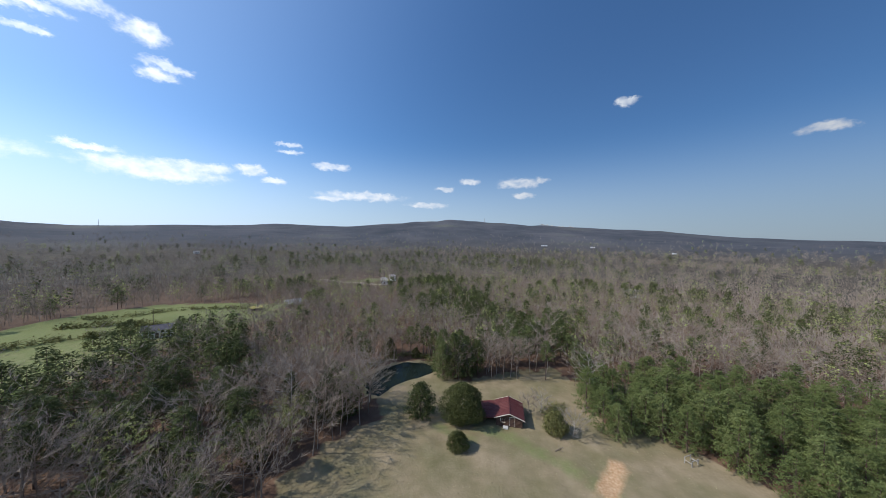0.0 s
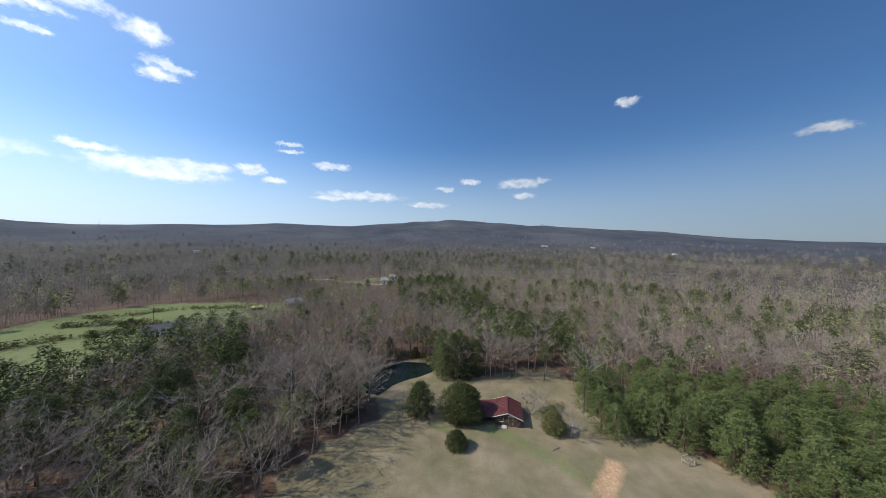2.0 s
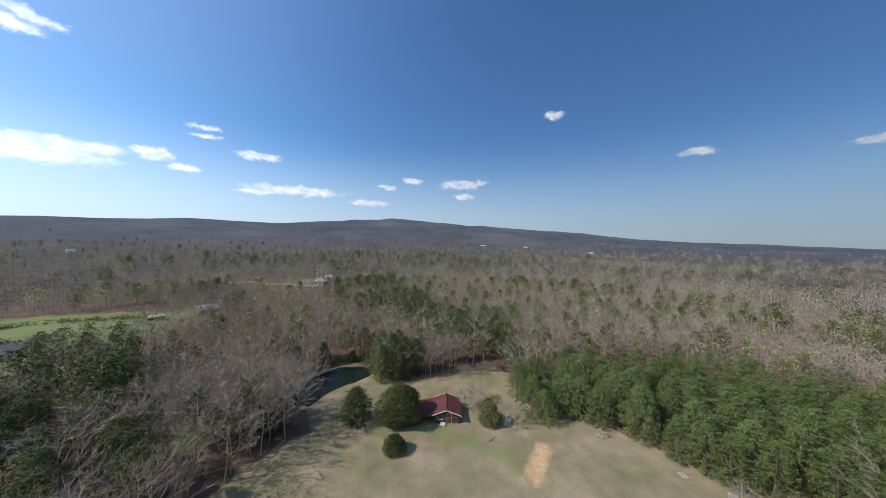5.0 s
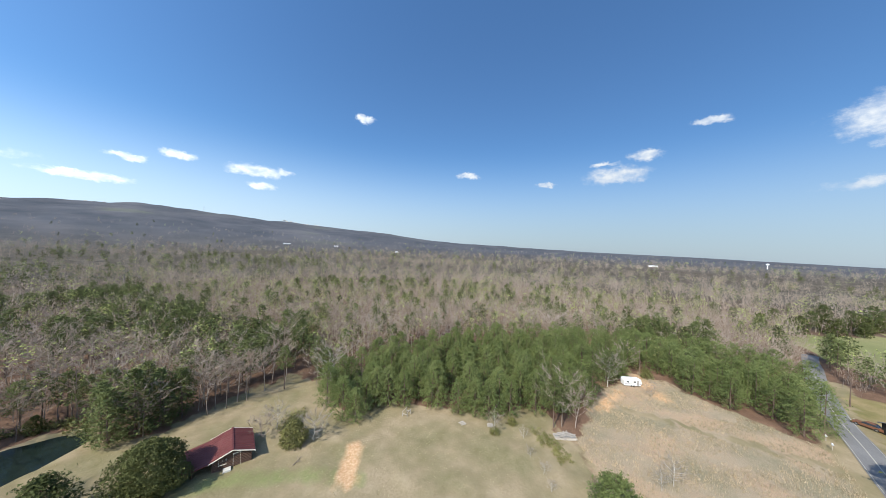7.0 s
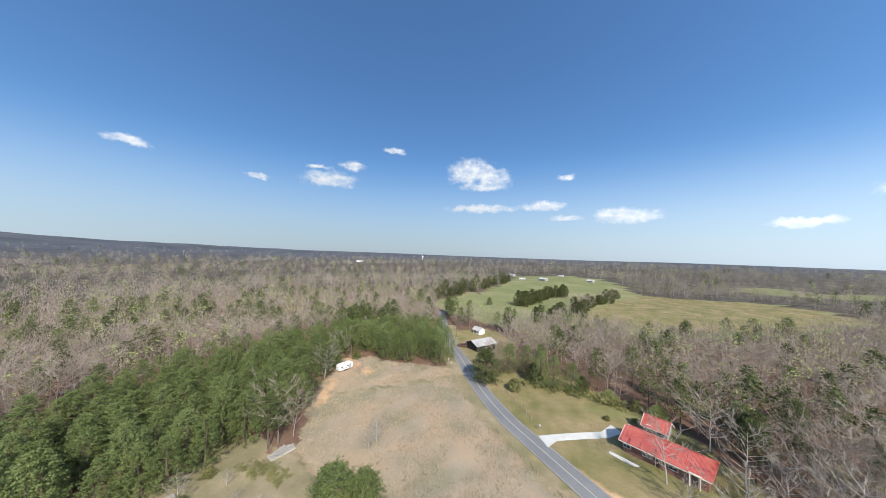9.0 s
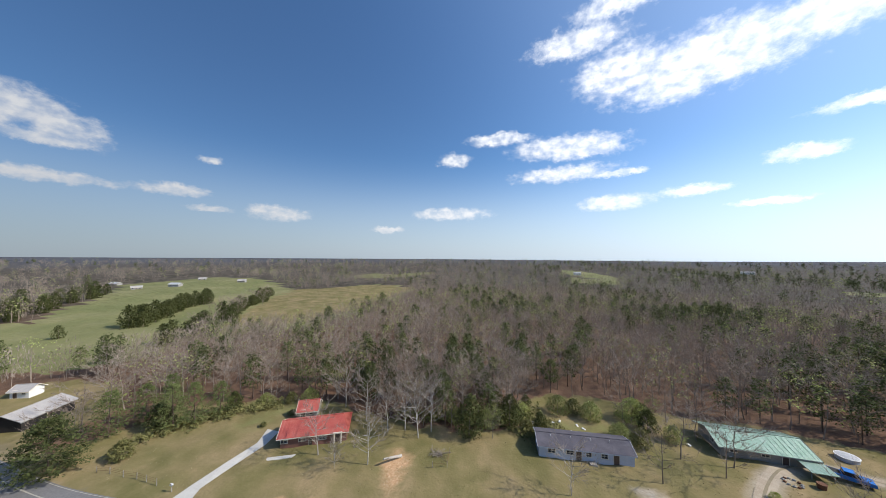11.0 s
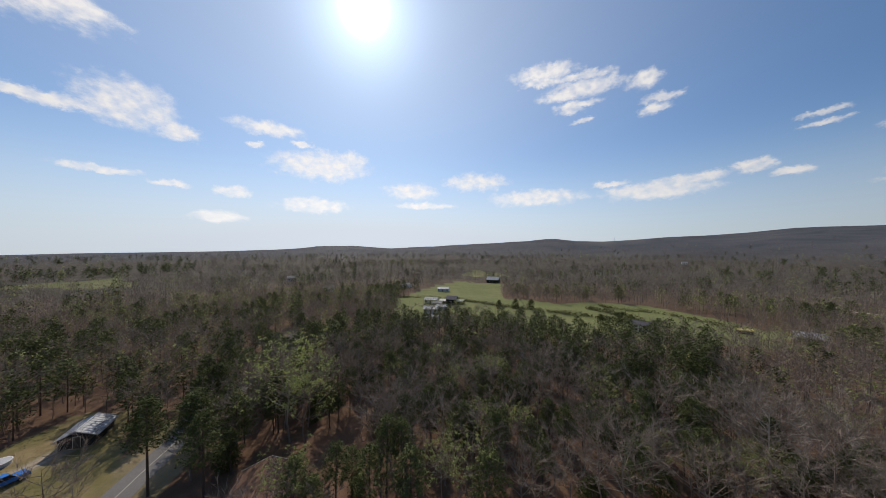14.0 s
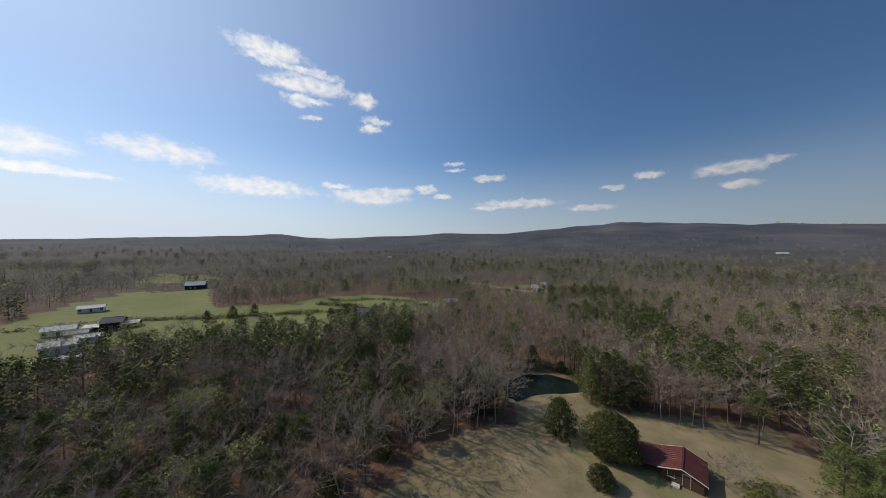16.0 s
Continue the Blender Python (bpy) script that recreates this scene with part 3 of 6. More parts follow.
def ground_material():
    m = bpy.data.materials.new("ground cover")
    m.use_nodes = True
    nt = m.node_tree
    n, link = nt.nodes, nt.links
    bsdf = n["Principled BSDF"]
    bsdf.inputs["Roughness"].default_value = 0.95
    bsdf.inputs["Specular IOR Level"].default_value = 0.1
    coord = n.new("ShaderNodeTexCoord")

    def noise_node(scale, detail=4, warp=(1, 1, 1)):
        t, mp = n.new("ShaderNodeTexNoise"), n.new("ShaderNodeMapping")
        mp.inputs["Scale"].default_value = warp
        t.inputs["Scale"].default_value, t.inputs["Detail"].default_value = scale, detail
        link.new(coord.outputs["Object"], mp.inputs[0])
        link.new(mp.outputs[0], t.inputs["Vector"])
        return t.outputs["Fac"]

    def ramp(fac, *stops):
        r = n.new("ShaderNodeValToRGB")
        els = r.color_ramp.elements
        els[0].position, els[0].color = stops[0][0], (*stops[0][1], 1)
        els[1].position, els[1].color = stops[-1][0], (*stops[-1][1], 1)
        for p, c in stops[1:-1]:
            els.new(p).color = (*c, 1)
        link.new(fac, r.inputs[0])
        return r.outputs[0]

    def blend(fac, a, b):
        x = n.new("ShaderNodeMix")
        x.data_type = "RGBA"
        if isinstance(fac, float):
            x.inputs[0].default_value = fac
        else:
            link.new(fac, x.inputs[0])
        link.new(a, x.inputs[6])
        link.new(b, x.inputs[7])
        return x.outputs[2]

    def mask(name, ragged=0.5, soft_=0.15):
        """An attribute whose edge is broken up by fine noise."""
        a = n.new("ShaderNodeAttribute")
        a.attribute_name = name
        s = n.new("ShaderNodeMath")
        s.operation = "MULTIPLY_ADD"
        link.new(mid, s.inputs[0])
        s.inputs[1].default_value = ragged
        link.new(a.outputs["Fac"], s.inputs[2])
        r = n.new("ShaderNodeMapRange")
        r.inputs[1].default_value, r.inputs[2].default_value = 0.525 - soft_ / 2 + ragged / 2, 0.525 + soft_ / 2 + ragged / 2
        link.new(s.outputs[0], r.inputs[0])
        return r.outputs[0]

    big, mid, fine, grain = noise_node(0.012, 5), noise_node(0.35, 4), noise_node(2.2, 4), noise_node(9.0, 3)
    litter = blend(fine, ramp(mid, (0.3, (0.094, 0.055, 0.037)), (0.55, (0.165, 0.100, 0.066)), (0.75, (0.220, 0.147, 0.097))), ramp(grain, (0.3, (0.077, 0.048, 0.033)), (0.7, (0.231, 0.142, 0.097))))
    far_canopy = ramp(noise_node(0.03, 7), (0.32, (0.034, 0.036, 0.025)), (0.45, (0.072, 0.062, 0.049)), (0.6, (0.105, 0.088, 0.069)), (0.75, (0.10, 0.10, 0.058)))
    dry = blend(fine, ramp(mid, (0.28, (0.177, 0.145, 0.080)), (0.5, (0.243, 0.195, 0.118)), (0.75, (0.313, 0.255, 0.162))), ramp(noise_node(0.11, 5), (0.36, (0.152, 0.145, 0.069)), (0.52, (0.227, 0.187, 0.107)), (0.66, (0.353, 0.275, 0.183))))
    straw = blend(fine, ramp(noise_node(0.09, 6), (0.38, (0.157, 0.150, 0.092)), (0.5, (0.285, 0.225, 0.157)), (0.6, (0.380, 0.255, 0.167))), ramp(grain, (0.3, (0.190, 0.155, 0.097)), (0.7, (0.399, 0.320, 0.227))))
    pasture = blend(mid, ramp(noise_node(0.02, 5), (0.33, (0.14, 0.155, 0.062)), (0.50, (0.20, 0.197, 0.09)), (0.64, (0.29, 0.255, 0.14))), ramp(fine, (0.3, (0.13, 0.148, 0.054)), (0.7, (0.215, 0.21, 0.095))))
    fresh = ramp(fine, (0.3, (0.125, 0.165, 0.05)), (0.7, (0.20, 0.215, 0.085)))
    yard_grass = blend(fine, ramp(mid, (0.3, (0.144, 0.125, 0.052)), (0.55, (0.210, 0.170, 0.080)), (0.75, (0.299, 0.225, 0.122))), ramp(noise_node(0.09, 5), (0.38, (0.133, 0.130, 0.047)), (0.52, (0.221, 0.180, 0.084)), (0.66, (0.332, 0.245, 0.140))))
    earth = ramp(fine, (0.3, (0.40, 0.24, 0.125)), (0.55, (0.51, 0.33, 0.19)), (0.75, (0.60, 0.44, 0.29)))
    gravel = ramp(fine, (0.3, (0.34, 0.285, 0.215)), (0.7, (0.47, 0.41, 0.325)))
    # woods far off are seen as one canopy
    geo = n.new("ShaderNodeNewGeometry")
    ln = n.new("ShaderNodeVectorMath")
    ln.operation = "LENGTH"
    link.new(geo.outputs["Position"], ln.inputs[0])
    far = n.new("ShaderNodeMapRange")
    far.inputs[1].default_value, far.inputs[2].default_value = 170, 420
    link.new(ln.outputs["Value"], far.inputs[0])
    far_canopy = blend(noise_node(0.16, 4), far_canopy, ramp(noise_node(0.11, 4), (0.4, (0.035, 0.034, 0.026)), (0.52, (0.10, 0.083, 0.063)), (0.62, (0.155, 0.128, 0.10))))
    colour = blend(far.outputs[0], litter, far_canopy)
    # the mountain's woods, darker, with distance haze painted in as blue, and paler clearings
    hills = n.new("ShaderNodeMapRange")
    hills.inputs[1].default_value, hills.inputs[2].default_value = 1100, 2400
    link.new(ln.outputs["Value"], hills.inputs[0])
    hazy_upland = blend(noise_node(0.018, 6), ramp(noise_node(0.0016, 5), (0.38, (0.052, 0.058, 0.069)), (0.52, (0.080, 0.084, 0.097)), (0.62, (0.112, 0.110, 0.114)), (0.7, (0.136, 0.144, 0.107))), ramp(noise_node(0.006, 5), (0.35, (0.054, 0.060, 0.069)), (0.65, (0.112, 0.108, 0.116))))
    colour = blend(hills.outputs[0], colour, hazy_upland)
    for name, look_, ragged, soft_ in (("green", pasture, 0.2, 0.15), ("lawn", dry, 0.6, 0.2), ("sedge", straw, 0.6, 0.3), ("yard", yard_grass, 0.9, 0.3), ("lush", fresh, 0.9, 0.6), ("bare", earth, 0.8, 0.75), ("track", gravel, 0.6, 0.7)):
        colour = blend(mask(name, ragged, soft_), colour, look_)
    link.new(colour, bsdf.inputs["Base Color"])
    bump = n.new("ShaderNodeBump")
    bump.inputs["Strength"].default_value, bump.inputs["Distance"].default_value = 0.7, 0.12
    link.new(fine, bump.inputs["Height"])
    # the far woods' crowns stand up from the sheet
    crowns = n.new("ShaderNodeBump")
    crowns.inputs["Distance"].default_value = 6.0
    part_far = n.new("ShaderNodeMath")
    part_far.operation = "MULTIPLY"
    part_far.inputs[1].default_value = 0.55
    link.new(far.outputs[0], part_far.inputs[0])
    link.new(part_far.outputs[0], crowns.inputs["Strength"])
    link.new(noise_node(0.12, 3), crowns.inputs["Height"])
    link.new(bump.outputs[0], crowns.inputs["Normal"])
    link.new(crowns.outputs[0], bsdf.inputs["Normal"])
    return m


make_ground()


def strip(name, line, half, lift, mat, parent=None, x0=-1e9, x1=1e9, shift=0.0, dashes=0.0):
    """A band along a smoothed line, laid on the ground."""
    pts = []
    for i in range(len(line) - 1):
        p0, p1, p2, p3 = (np.array(line[max(0, min(len(line) - 1, k))], float) for k in (i - 1, i, i + 1, i + 2))
        steps = max(2, int(np.hypot(*(p2 - p1)) / 2))
        for u in np.arange(steps) / steps:
            pts.append(0.5 * (2 * p1 + (p2 - p0) * u + (2 * p0 - 5 * p1 + 4 * p2 - p3) * u**2 + (3 * p1 - p0 - 3 * p2 + p3) * u**3))
    pts = [p for p in pts if x0 <= p[0] <= x1]
    bm = bmesh.new()
    rows = []
    for i, p in enumerate(pts):
        way = pts[min(i + 1, len(pts) - 1)] - pts[max(i - 1, 0)]
        side = np.array([-way[1], way[0]]) / (np.hypot(*way) + 1e-9)
        rows.append([bm.verts.new((*(p + side * (s * half + shift)), ground_z(*(p + side * shift)) + lift + (0.05 if s == 0 and half > 2 else 0))) for s in (-1, 0, 1)])
    for i, (a, b) in enumerate(zip(rows, rows[1:])):
        if dashes and (i // 2) % 3:
            continue
        for k in (0, 1):
            bm.faces.new((a[k + 1], a[k], b[k], b[k + 1]))
    bmesh.ops.recalc_face_normals(bm, faces=bm.faces)
    if bm.faces and sum(f.normal.z for f in bm.faces) < 0:
        bmesh.ops.reverse_faces(bm, faces=bm.faces)
    return part(name, bm, mat, parent)


road = tagged(strip("road", ROAD, 2.4, 0.06, "tarmac"), "grey two-lane asphalt country road with a worn centre line", "road", kind="structure")
strip("centre_line", ROAD, 0.09, 0.125, "road_paint", road, -70, 165)
for s in (-2.15, 2.15):
    strip("edge_line", ROAD, 0.05, 0.1, "road_paint", road, 20, 130, shift=s)

M["gravel"] = material("pale dirt and gravel", [(0.27, 0.21, 0.15), (0.39, 0.32, 0.24), (0.50, 0.43, 0.335)], 0.5, 0.95, 0.3, fine=6)
M["verge"] = material("grass between the ruts", [(0.21, 0.175, 0.115), (0.30, 0.25, 0.17)], 0.9, 0.95, 0.3, fine=7)
drive_track = tagged(strip("track", TRACK, 1.15, 0.06, "gravel"), "pale winding dirt track with a worn grassy middle", "track", kind="structure")
strip("grass_middle", TRACK, 0.2, 0.085, "verge", drive_track)

tagged(strip("far_road", FAR_ROAD, 3.0, 0.12, "gravel"), "pale farm road through a gap in the far woods", "road", kind="structure")


def make_pond():
    bm = bmesh.new()
    c = np.mean(POND, 0)
    ring = [bm.verts.new((c[0] + (x - c[0]) * 1.08, c[1] + (y - c[1]) * 1.08, -0.33)) for x, y in POND]
    bm.faces.new(ring)
    bmesh.ops.triangulate(bm, faces=bm.faces)
    for f in bm.faces:
        if f.normal.z < 0:
            f.normal_flip()
    m = material("dark pond water", [(0.008, 0.014, 0.011), (0.016, 0.024, 0.019)], 0.15, 0.12, 0.0, spec=0.12)
    tagged(part("water", bm, m), "still dark green farm pond", "pond", kind="structure")


make_pond()


# ---- trees ----
def cone_tris(a, b, r0, r1, sides):
    """A tapered limb from a to b as triangles."""
    a, b = np.asarray(a, float), np.asarray(b, float)
    way = (b - a) / (np.linalg.norm(b - a) + 1e-9)
    u = np.cross(way, (0.31, 0.77, 0.55))
    u /= np.linalg.norm(u)
    v = np.cross(way, u)
    ang = np.arange(sides) * 2 * math.pi / sides
    ring = np.cos(ang)[:, None] * u + np.sin(ang)[:, None] * v
    lo, hi = a + ring * r0, b + ring * r1
    lo2, hi2 = np.roll(lo, -1, 0), np.roll(hi, -1, 0)
    if r1 < 0.012:
        return np.stack([lo, lo2, np.broadcast_to(b, lo.shape)], 1)
    return np.concatenate([np.stack([lo, lo2, hi2], 1), np.stack([lo, hi2, hi], 1)])


def slivers(starts, ends, widths, rng):
    """Flat slender triangles, one for each twig."""
    starts, ends = np.asarray(starts), np.asarray(ends)
    side = np.cross(ends - starts, rng.normal(size=starts.shape))
    side *= (np.asarray(widths) / (np.linalg.norm(side, axis=1) + 1e-9))[:, None]
    return np.stack([starts - side / 2, starts + side / 2, ends], 1)


def bare_tree(seed, height=14.0, limbs=15, subs=4, twigs=6, sides=5, width=0.07, spread_=0.34, low=0.32):
    """A leafless hardwood: trunk and limbs, and the twigs of its crown."""
    rng = np.random.RandomState(seed)
    trunk = []
    spine = [np.zeros(3)]
    for k in range(4):
        spine.append(spine[-1] + np.array([rng.normal(0, 0.018), rng.normal(0, 0.018), 0.235]) * height)
    r = 0.0115 * height
    for k in range(4):
        trunk.append(cone_tris(spine[k], spine[k + 1], r * (1 - 0.23 * k), r * (0.77 - 0.23 * k) + 0.01, sides if k < 3 else 3))
    starts, ends, widths = [], [], []
    for i in range(limbs):
        t = low + (0.97 - low) * (i + rng.rand()) / limbs
        k = min(3, int(t / 0.25))
        base = spine[k] + (spine[k + 1] - spine[k]) * (t / 0.25 - k if k < 3 else min(1, (t - 0.75) / 0.25))
        az = i * 2.4 + rng.normal(0, 0.4)
        reach = height * spread_ * (1.15 - 0.75 * abs(t - 0.55) / 0.45 * (1 if t > 0.55 else 0.7)) * rng.uniform(0.7, 1.15)
        rise = reach * rng.uniform(0.45, 1.15)
        mid = base + np.array([math.cos(az) * reach * 0.5, math.sin(az) * reach * 0.5, rise * 0.4])
        tip = base + np.array([math.cos(az) * reach, math.sin(az) * reach, rise])
        lr = r * 0.34 * (1.2 - t)
        if sides >= 4:
            trunk.append(cone_tris(base, mid, lr + 0.02, lr * 0.6 + 0.012, 3))
            trunk.append(cone_tris(mid, tip, lr * 0.6 + 0.012, 0.01, 3))
        else:
            starts.append(base), ends.append(tip), widths.append(width * 1.7)
        for j in range(subs):
            f = 0.35 + 0.65 * (j + rng.rand()) / subs
            q = base + (mid - base) * f * 2 if f < 0.5 else mid + (tip - mid) * (f - 0.5) * 2
            way = np.array([math.cos(az) + rng.normal(0, 0.7), math.sin(az) + rng.normal(0, 0.7), rng.uniform(0.1, 1.2)])
            e = q + way / np.linalg.norm(way) * reach * rng.uniform(0.35, 0.65)
            starts.append(q), ends.append(e), widths.append(width * 1.1)
            for _ in range(twigs):
                g = q + (e - q) * rng.uniform(0.25, 1.0)
                w2 = way / np.linalg.norm(way) + rng.normal(0, 0.55, 3) + (0, 0, 0.45)
                starts.append(g), ends.append(g + w2 * height * rng.uniform(0.045, 0.10)), widths.append(width)
    return np.concatenate(trunk), slivers(starts, ends, widths, rng)


def tufts(centres, size, per, rng, flat=0.6, slim=1.0):
    """Loose clusters of leaf-like triangles round the centres."""
    centres = np.repeat(np.asarray(centres, float), per, 0)
    size = np.repeat(np.broadcast_to(size, (len(centres) // per,)), per)[:, None]
    mid = centres + rng.normal(0, 0.45, centres.shape) * size
    a, b = rng.normal(size=centres.shape), rng.normal(size=centres.shape)
    a[:, 2] *= flat
    b[:, 2] *= flat
    a *= size / np.linalg.norm(a, axis=1, keepdims=True) * rng.uniform(0.5, 1.0, (len(a), 1))
    b *= size / np.linalg.norm(b, axis=1, keepdims=True) * rng.uniform(0.4, 0.8, (len(a), 1)) * slim
    return np.stack([mid - a * 0.5, mid + a * 0.5, mid + b], 1)


def pine_tree(seed, height=11.0, low=0.12, radius=2.3, whorls=13, arms=7, knots=3, per=5, size=0.55, round_=0.75, sides=5):
    """A pine: trunk with whorls of branches that carry needle clumps."""
    rng = np.random.RandomState(seed)
    trunk = [cone_tris((0, 0, 0), (0, 0, height * 0.6), 0.014 * height, 0.009 * height, sides), cone_tris((0, 0, height * 0.6), (0, 0, height * 0.97), 0.009 * height, 0.02, 4)]
    centres, sizes = [], []
    for w in range(whorls):
        t = (w + 0.5) / whorls
        z = height * (low + (1 - low) * t)
        reach = radius * ((1 - t) ** round_ * (0.55 + 0.45 * min(1, t / 0.22))) + 0.15
        for k in range(arms):
            az = 6.283 * (k + rng.uniform(-0.3, 0.3)) / arms + w * 0.9
            rr = reach * rng.uniform(0.72, 1.15)
            dz = rng.uniform(-0.1, 0.35) * rr * (0.4 + t)
            tip = np.array([math.cos(az) * rr, math.sin(az) * rr, z + dz])
            if sides >= 5 and k % 2 == 0:
                trunk.append(cone_tris((0, 0, z - 0.2), tip, 0.03, 0.01, 3))
            for j in range(knots):
                f = 1.0 - 0.62 * j / max(1, knots)
                centres.append(np.array([0, 0, z]) + (tip - (0, 0, z)) * f)
                sizes.append(size * rng.uniform(0.75, 1.25))
    return np.concatenate(trunk), tufts(centres, np.array(sizes), per, rng, 0.5, 0.8)


def leafy_ball(seed, height, radius, low, count, size, per=4, tip=0.6):
    """A dense evergreen or shrub: tufts over an egg-shaped, lumpy crown with a dark core."""
    rng = np.random.RandomState(seed)
    trunk = [cone_tris((0, 0, 0), (0, 0, height * 0.8), 0.03 * height * 0.6, 0.02, 5)]
    centres = []
    lumps = rng.uniform(0, 6.28, (5, 2))
    for i in range(count):
        t = (i + 0.5) / count
        az = i * 2.39996 + rng.normal(0, 0.2)
        prof = math.sin(math.pi * min(1, t**tip * 0.97 + 0.03)) ** 0.6
        bump = 1 + 0.10 * sum(math.sin(3 * az + p + 7 * t) for p, _ in lumps) / 2
        rr = radius * prof * bump * rng.uniform(0.8, 1.05)
        z = low + (height - low) * t
        centres.append((math.cos(az) * rr, math.sin(az) * rr, z))
    inner = [(c[0] * 0.6, c[1] * 0.6, low + (c[2] - low) * 0.92) for c in centres[::3]]
    return np.concatenate(trunk), np.concatenate([tufts(centres, size, per, rng, 0.9), tufts(inner, size * 1.8, 3, rng, 1.0)])


def tree_thing(name, tris, mats, label, category="tree", group=""):
    """A tree with its trunk and crown as parts, away from the scene's middle until copied."""
    ob = thing(name, pose(0, 0, 0), label, category, group)
    for pname, t, mt in (("trunk", tris[0], mats[0]), ("crown", tris[1], mats[1])):
        child = new(pname, tris_mesh(name + "_" + pname, [(t, None)], [mt]))
        child.parent = ob
    return ob


class Grove:
    """Kinds of trees, each built once; plants are copies that share meshes."""

    def __init__(self):
        self.kinds, self.used = {}, set()

    def add(self, key, name, tris, mats, label, category="tree", group=""):
        self.kinds[key] = tree_thing(name, tris, mats, label, category, group)

    def plant(self, key, x, y, scale=1.0, turn=None, label=""):
        turn = random.uniform(0, 360) if turn is None else turn
        src = self.kinds[key]
        m = pose(x, y, ground_z(x, y) - 0.08, random.uniform(-2, 2), random.uniform(-2, 2), turn)
        if key not in self.used:
            self.used.add(key)
            ob = src
            ob.matrix_world = m
        else:
            ob = copy_thing(src, m)
        s = scale * random.uniform(0.97, 1.03)
        ob.scale = (s, s, s)
        if label:
            tagged(ob, label)
        return ob


grove = Grove()
BARE = "bare grey-brown hardwood in the leafless woods"
for i in range(7):
    grove.add("bare%d" % i, "hardwood_tree", bare_tree(10 + i, (12.5, 13.5, 11, 14, 12, 10, 13)[i], limbs=14, subs=4, twigs=14, width=0.042, spread_=(0.41, 0.37, 0.45, 0.38, 0.43, 0.47, 0.34)[i], low=(0.3, 0.34, 0.24, 0.35, 0.28, 0.2, 0.38)[i]), ("bark", "twig"), BARE, group="trees of the woods")
for i in range(3):
    grove.add("pale%d" % i, "hardwood_tree", bare_tree(40 + i, (11, 9.5, 12)[i], limbs=20, subs=4, twigs=7, spread_=0.42, low=0.22), ("pale_bark", "pale_twig"), "pale bare spreading hardwood standing in short grass", group="bare yard trees")
for i in range(4):
    grove.add("pine%d" % i, "pine_tree", pine_tree(60 + i, (13, 11.5, 14, 12)[i], low=(0.42, 0.35, 0.5, 0.4)[i], radius=(3.2, 3.4, 3.0, 3.6)[i], whorls=9, arms=8, knots=4, per=10, size=0.46, round_=0.45), ("pine_bark", "pine"), "tall dark green pine with a bare lower trunk among the woods", group="pines of the woods")
for i in range(5):
    grove.add("young%d" % i, "pine_tree", pine_tree(80 + i, (11.4, 12.2, 10.6, 11.8, 11)[i], low=0.06, radius=(4.1, 3.9, 4.3, 4.0, 4.5)[i], whorls=13, arms=8, knots=4, per=11, size=0.40, round_=0.55), ("pine_bark", "plant_pine"), "bushy bright green young pine in the planted stand", group="plantation pines")
for i in range(2):
    grove.add("bud%d" % i, "budding_tree", bare_tree(100 + i, (12, 10)[i], limbs=15, subs=4, twigs=3, spread_=0.33), ("bark", "twig"), "hardwood in fresh yellow-green bud at the wood's edge", group="budding trees")
for i in range(2):
    old = grove.kinds["bud%d" % i]
    rng_ = np.random.RandomState(300 + i)
    tw = bare_tree(100 + i, (12, 10)[i], limbs=15, subs=4, twigs=6, spread_=0.33)[1]
    ob_ = new("foliage", tris_mesh("budding_foliage", [(tufts(tw[::2, 2], 0.34, 7, rng_), None)], ["bud"]))
    ob_.parent = old
for i in range(2):
    grove.add("bush%d" % i, "budding_shrub", leafy_ball(160 + i, (5.2, 3.8)[i], (3.4, 2.6)[i], 0.1, (420, 300)[i], 0.36, 5), ("bark", "bud"), "rounded yellow-olive budding shrub on the lawn", "shrub", "budding shrubs")
for i in range(3):
    grove.add("shrub%d" % i, "shrub", leafy_ball(120 + i, (2.6, 3.4, 1.9)[i], (1.7, 1.9, 1.4)[i], 0.2, (170, 220, 130)[i], 0.42), ("bark", "shrub"), "olive-green shrub at the edge of the grass", "shrub", "shrubs")
grove.add("tall0", "cedar_tree", pine_tree(140, 11, low=0.04, radius=3.6, whorls=14, arms=9, knots=4, per=6, size=0.52, round_=0.7), ("pine_bark", "pine"), "tall dark green evergreen in the clump by the pond", group="pond evergreens")
for i in range(2):
    grove.add("dark%d" % i, "evergreen_tree", leafy_ball(130 + i, (8, 6)[i], (2.9, 2.5)[i], 0.3, (420, 330)[i], 0.46), ("bark", "cedar"), "dark rounded evergreen at the edge of the woods", "tree", "edge evergreens")

for i in range(2):
    grove.add("row%d" % i, "evergreen_tree", leafy_ball(150 + i, (8, 6.5)[i], (2.8, 2.6)[i], 0.2, (130, 110)[i], 0.8, 4), ("bark", "cedar"), "dark rounded evergreen in a field hedgerow", "tree", "hedgerow evergreens")


# single trees of the meadow
def lone(name, tris, mats, label, x, y, scale=1.0, turn=0.0, category="tree"):
    ob = tree_thing(name, tris, mats, label, category)
    ob.matrix_world = pose(x, y, ground_z(x, y) - 0.08, 0, 0, turn)
    ob.scale = (scale, scale, scale)
    return ob


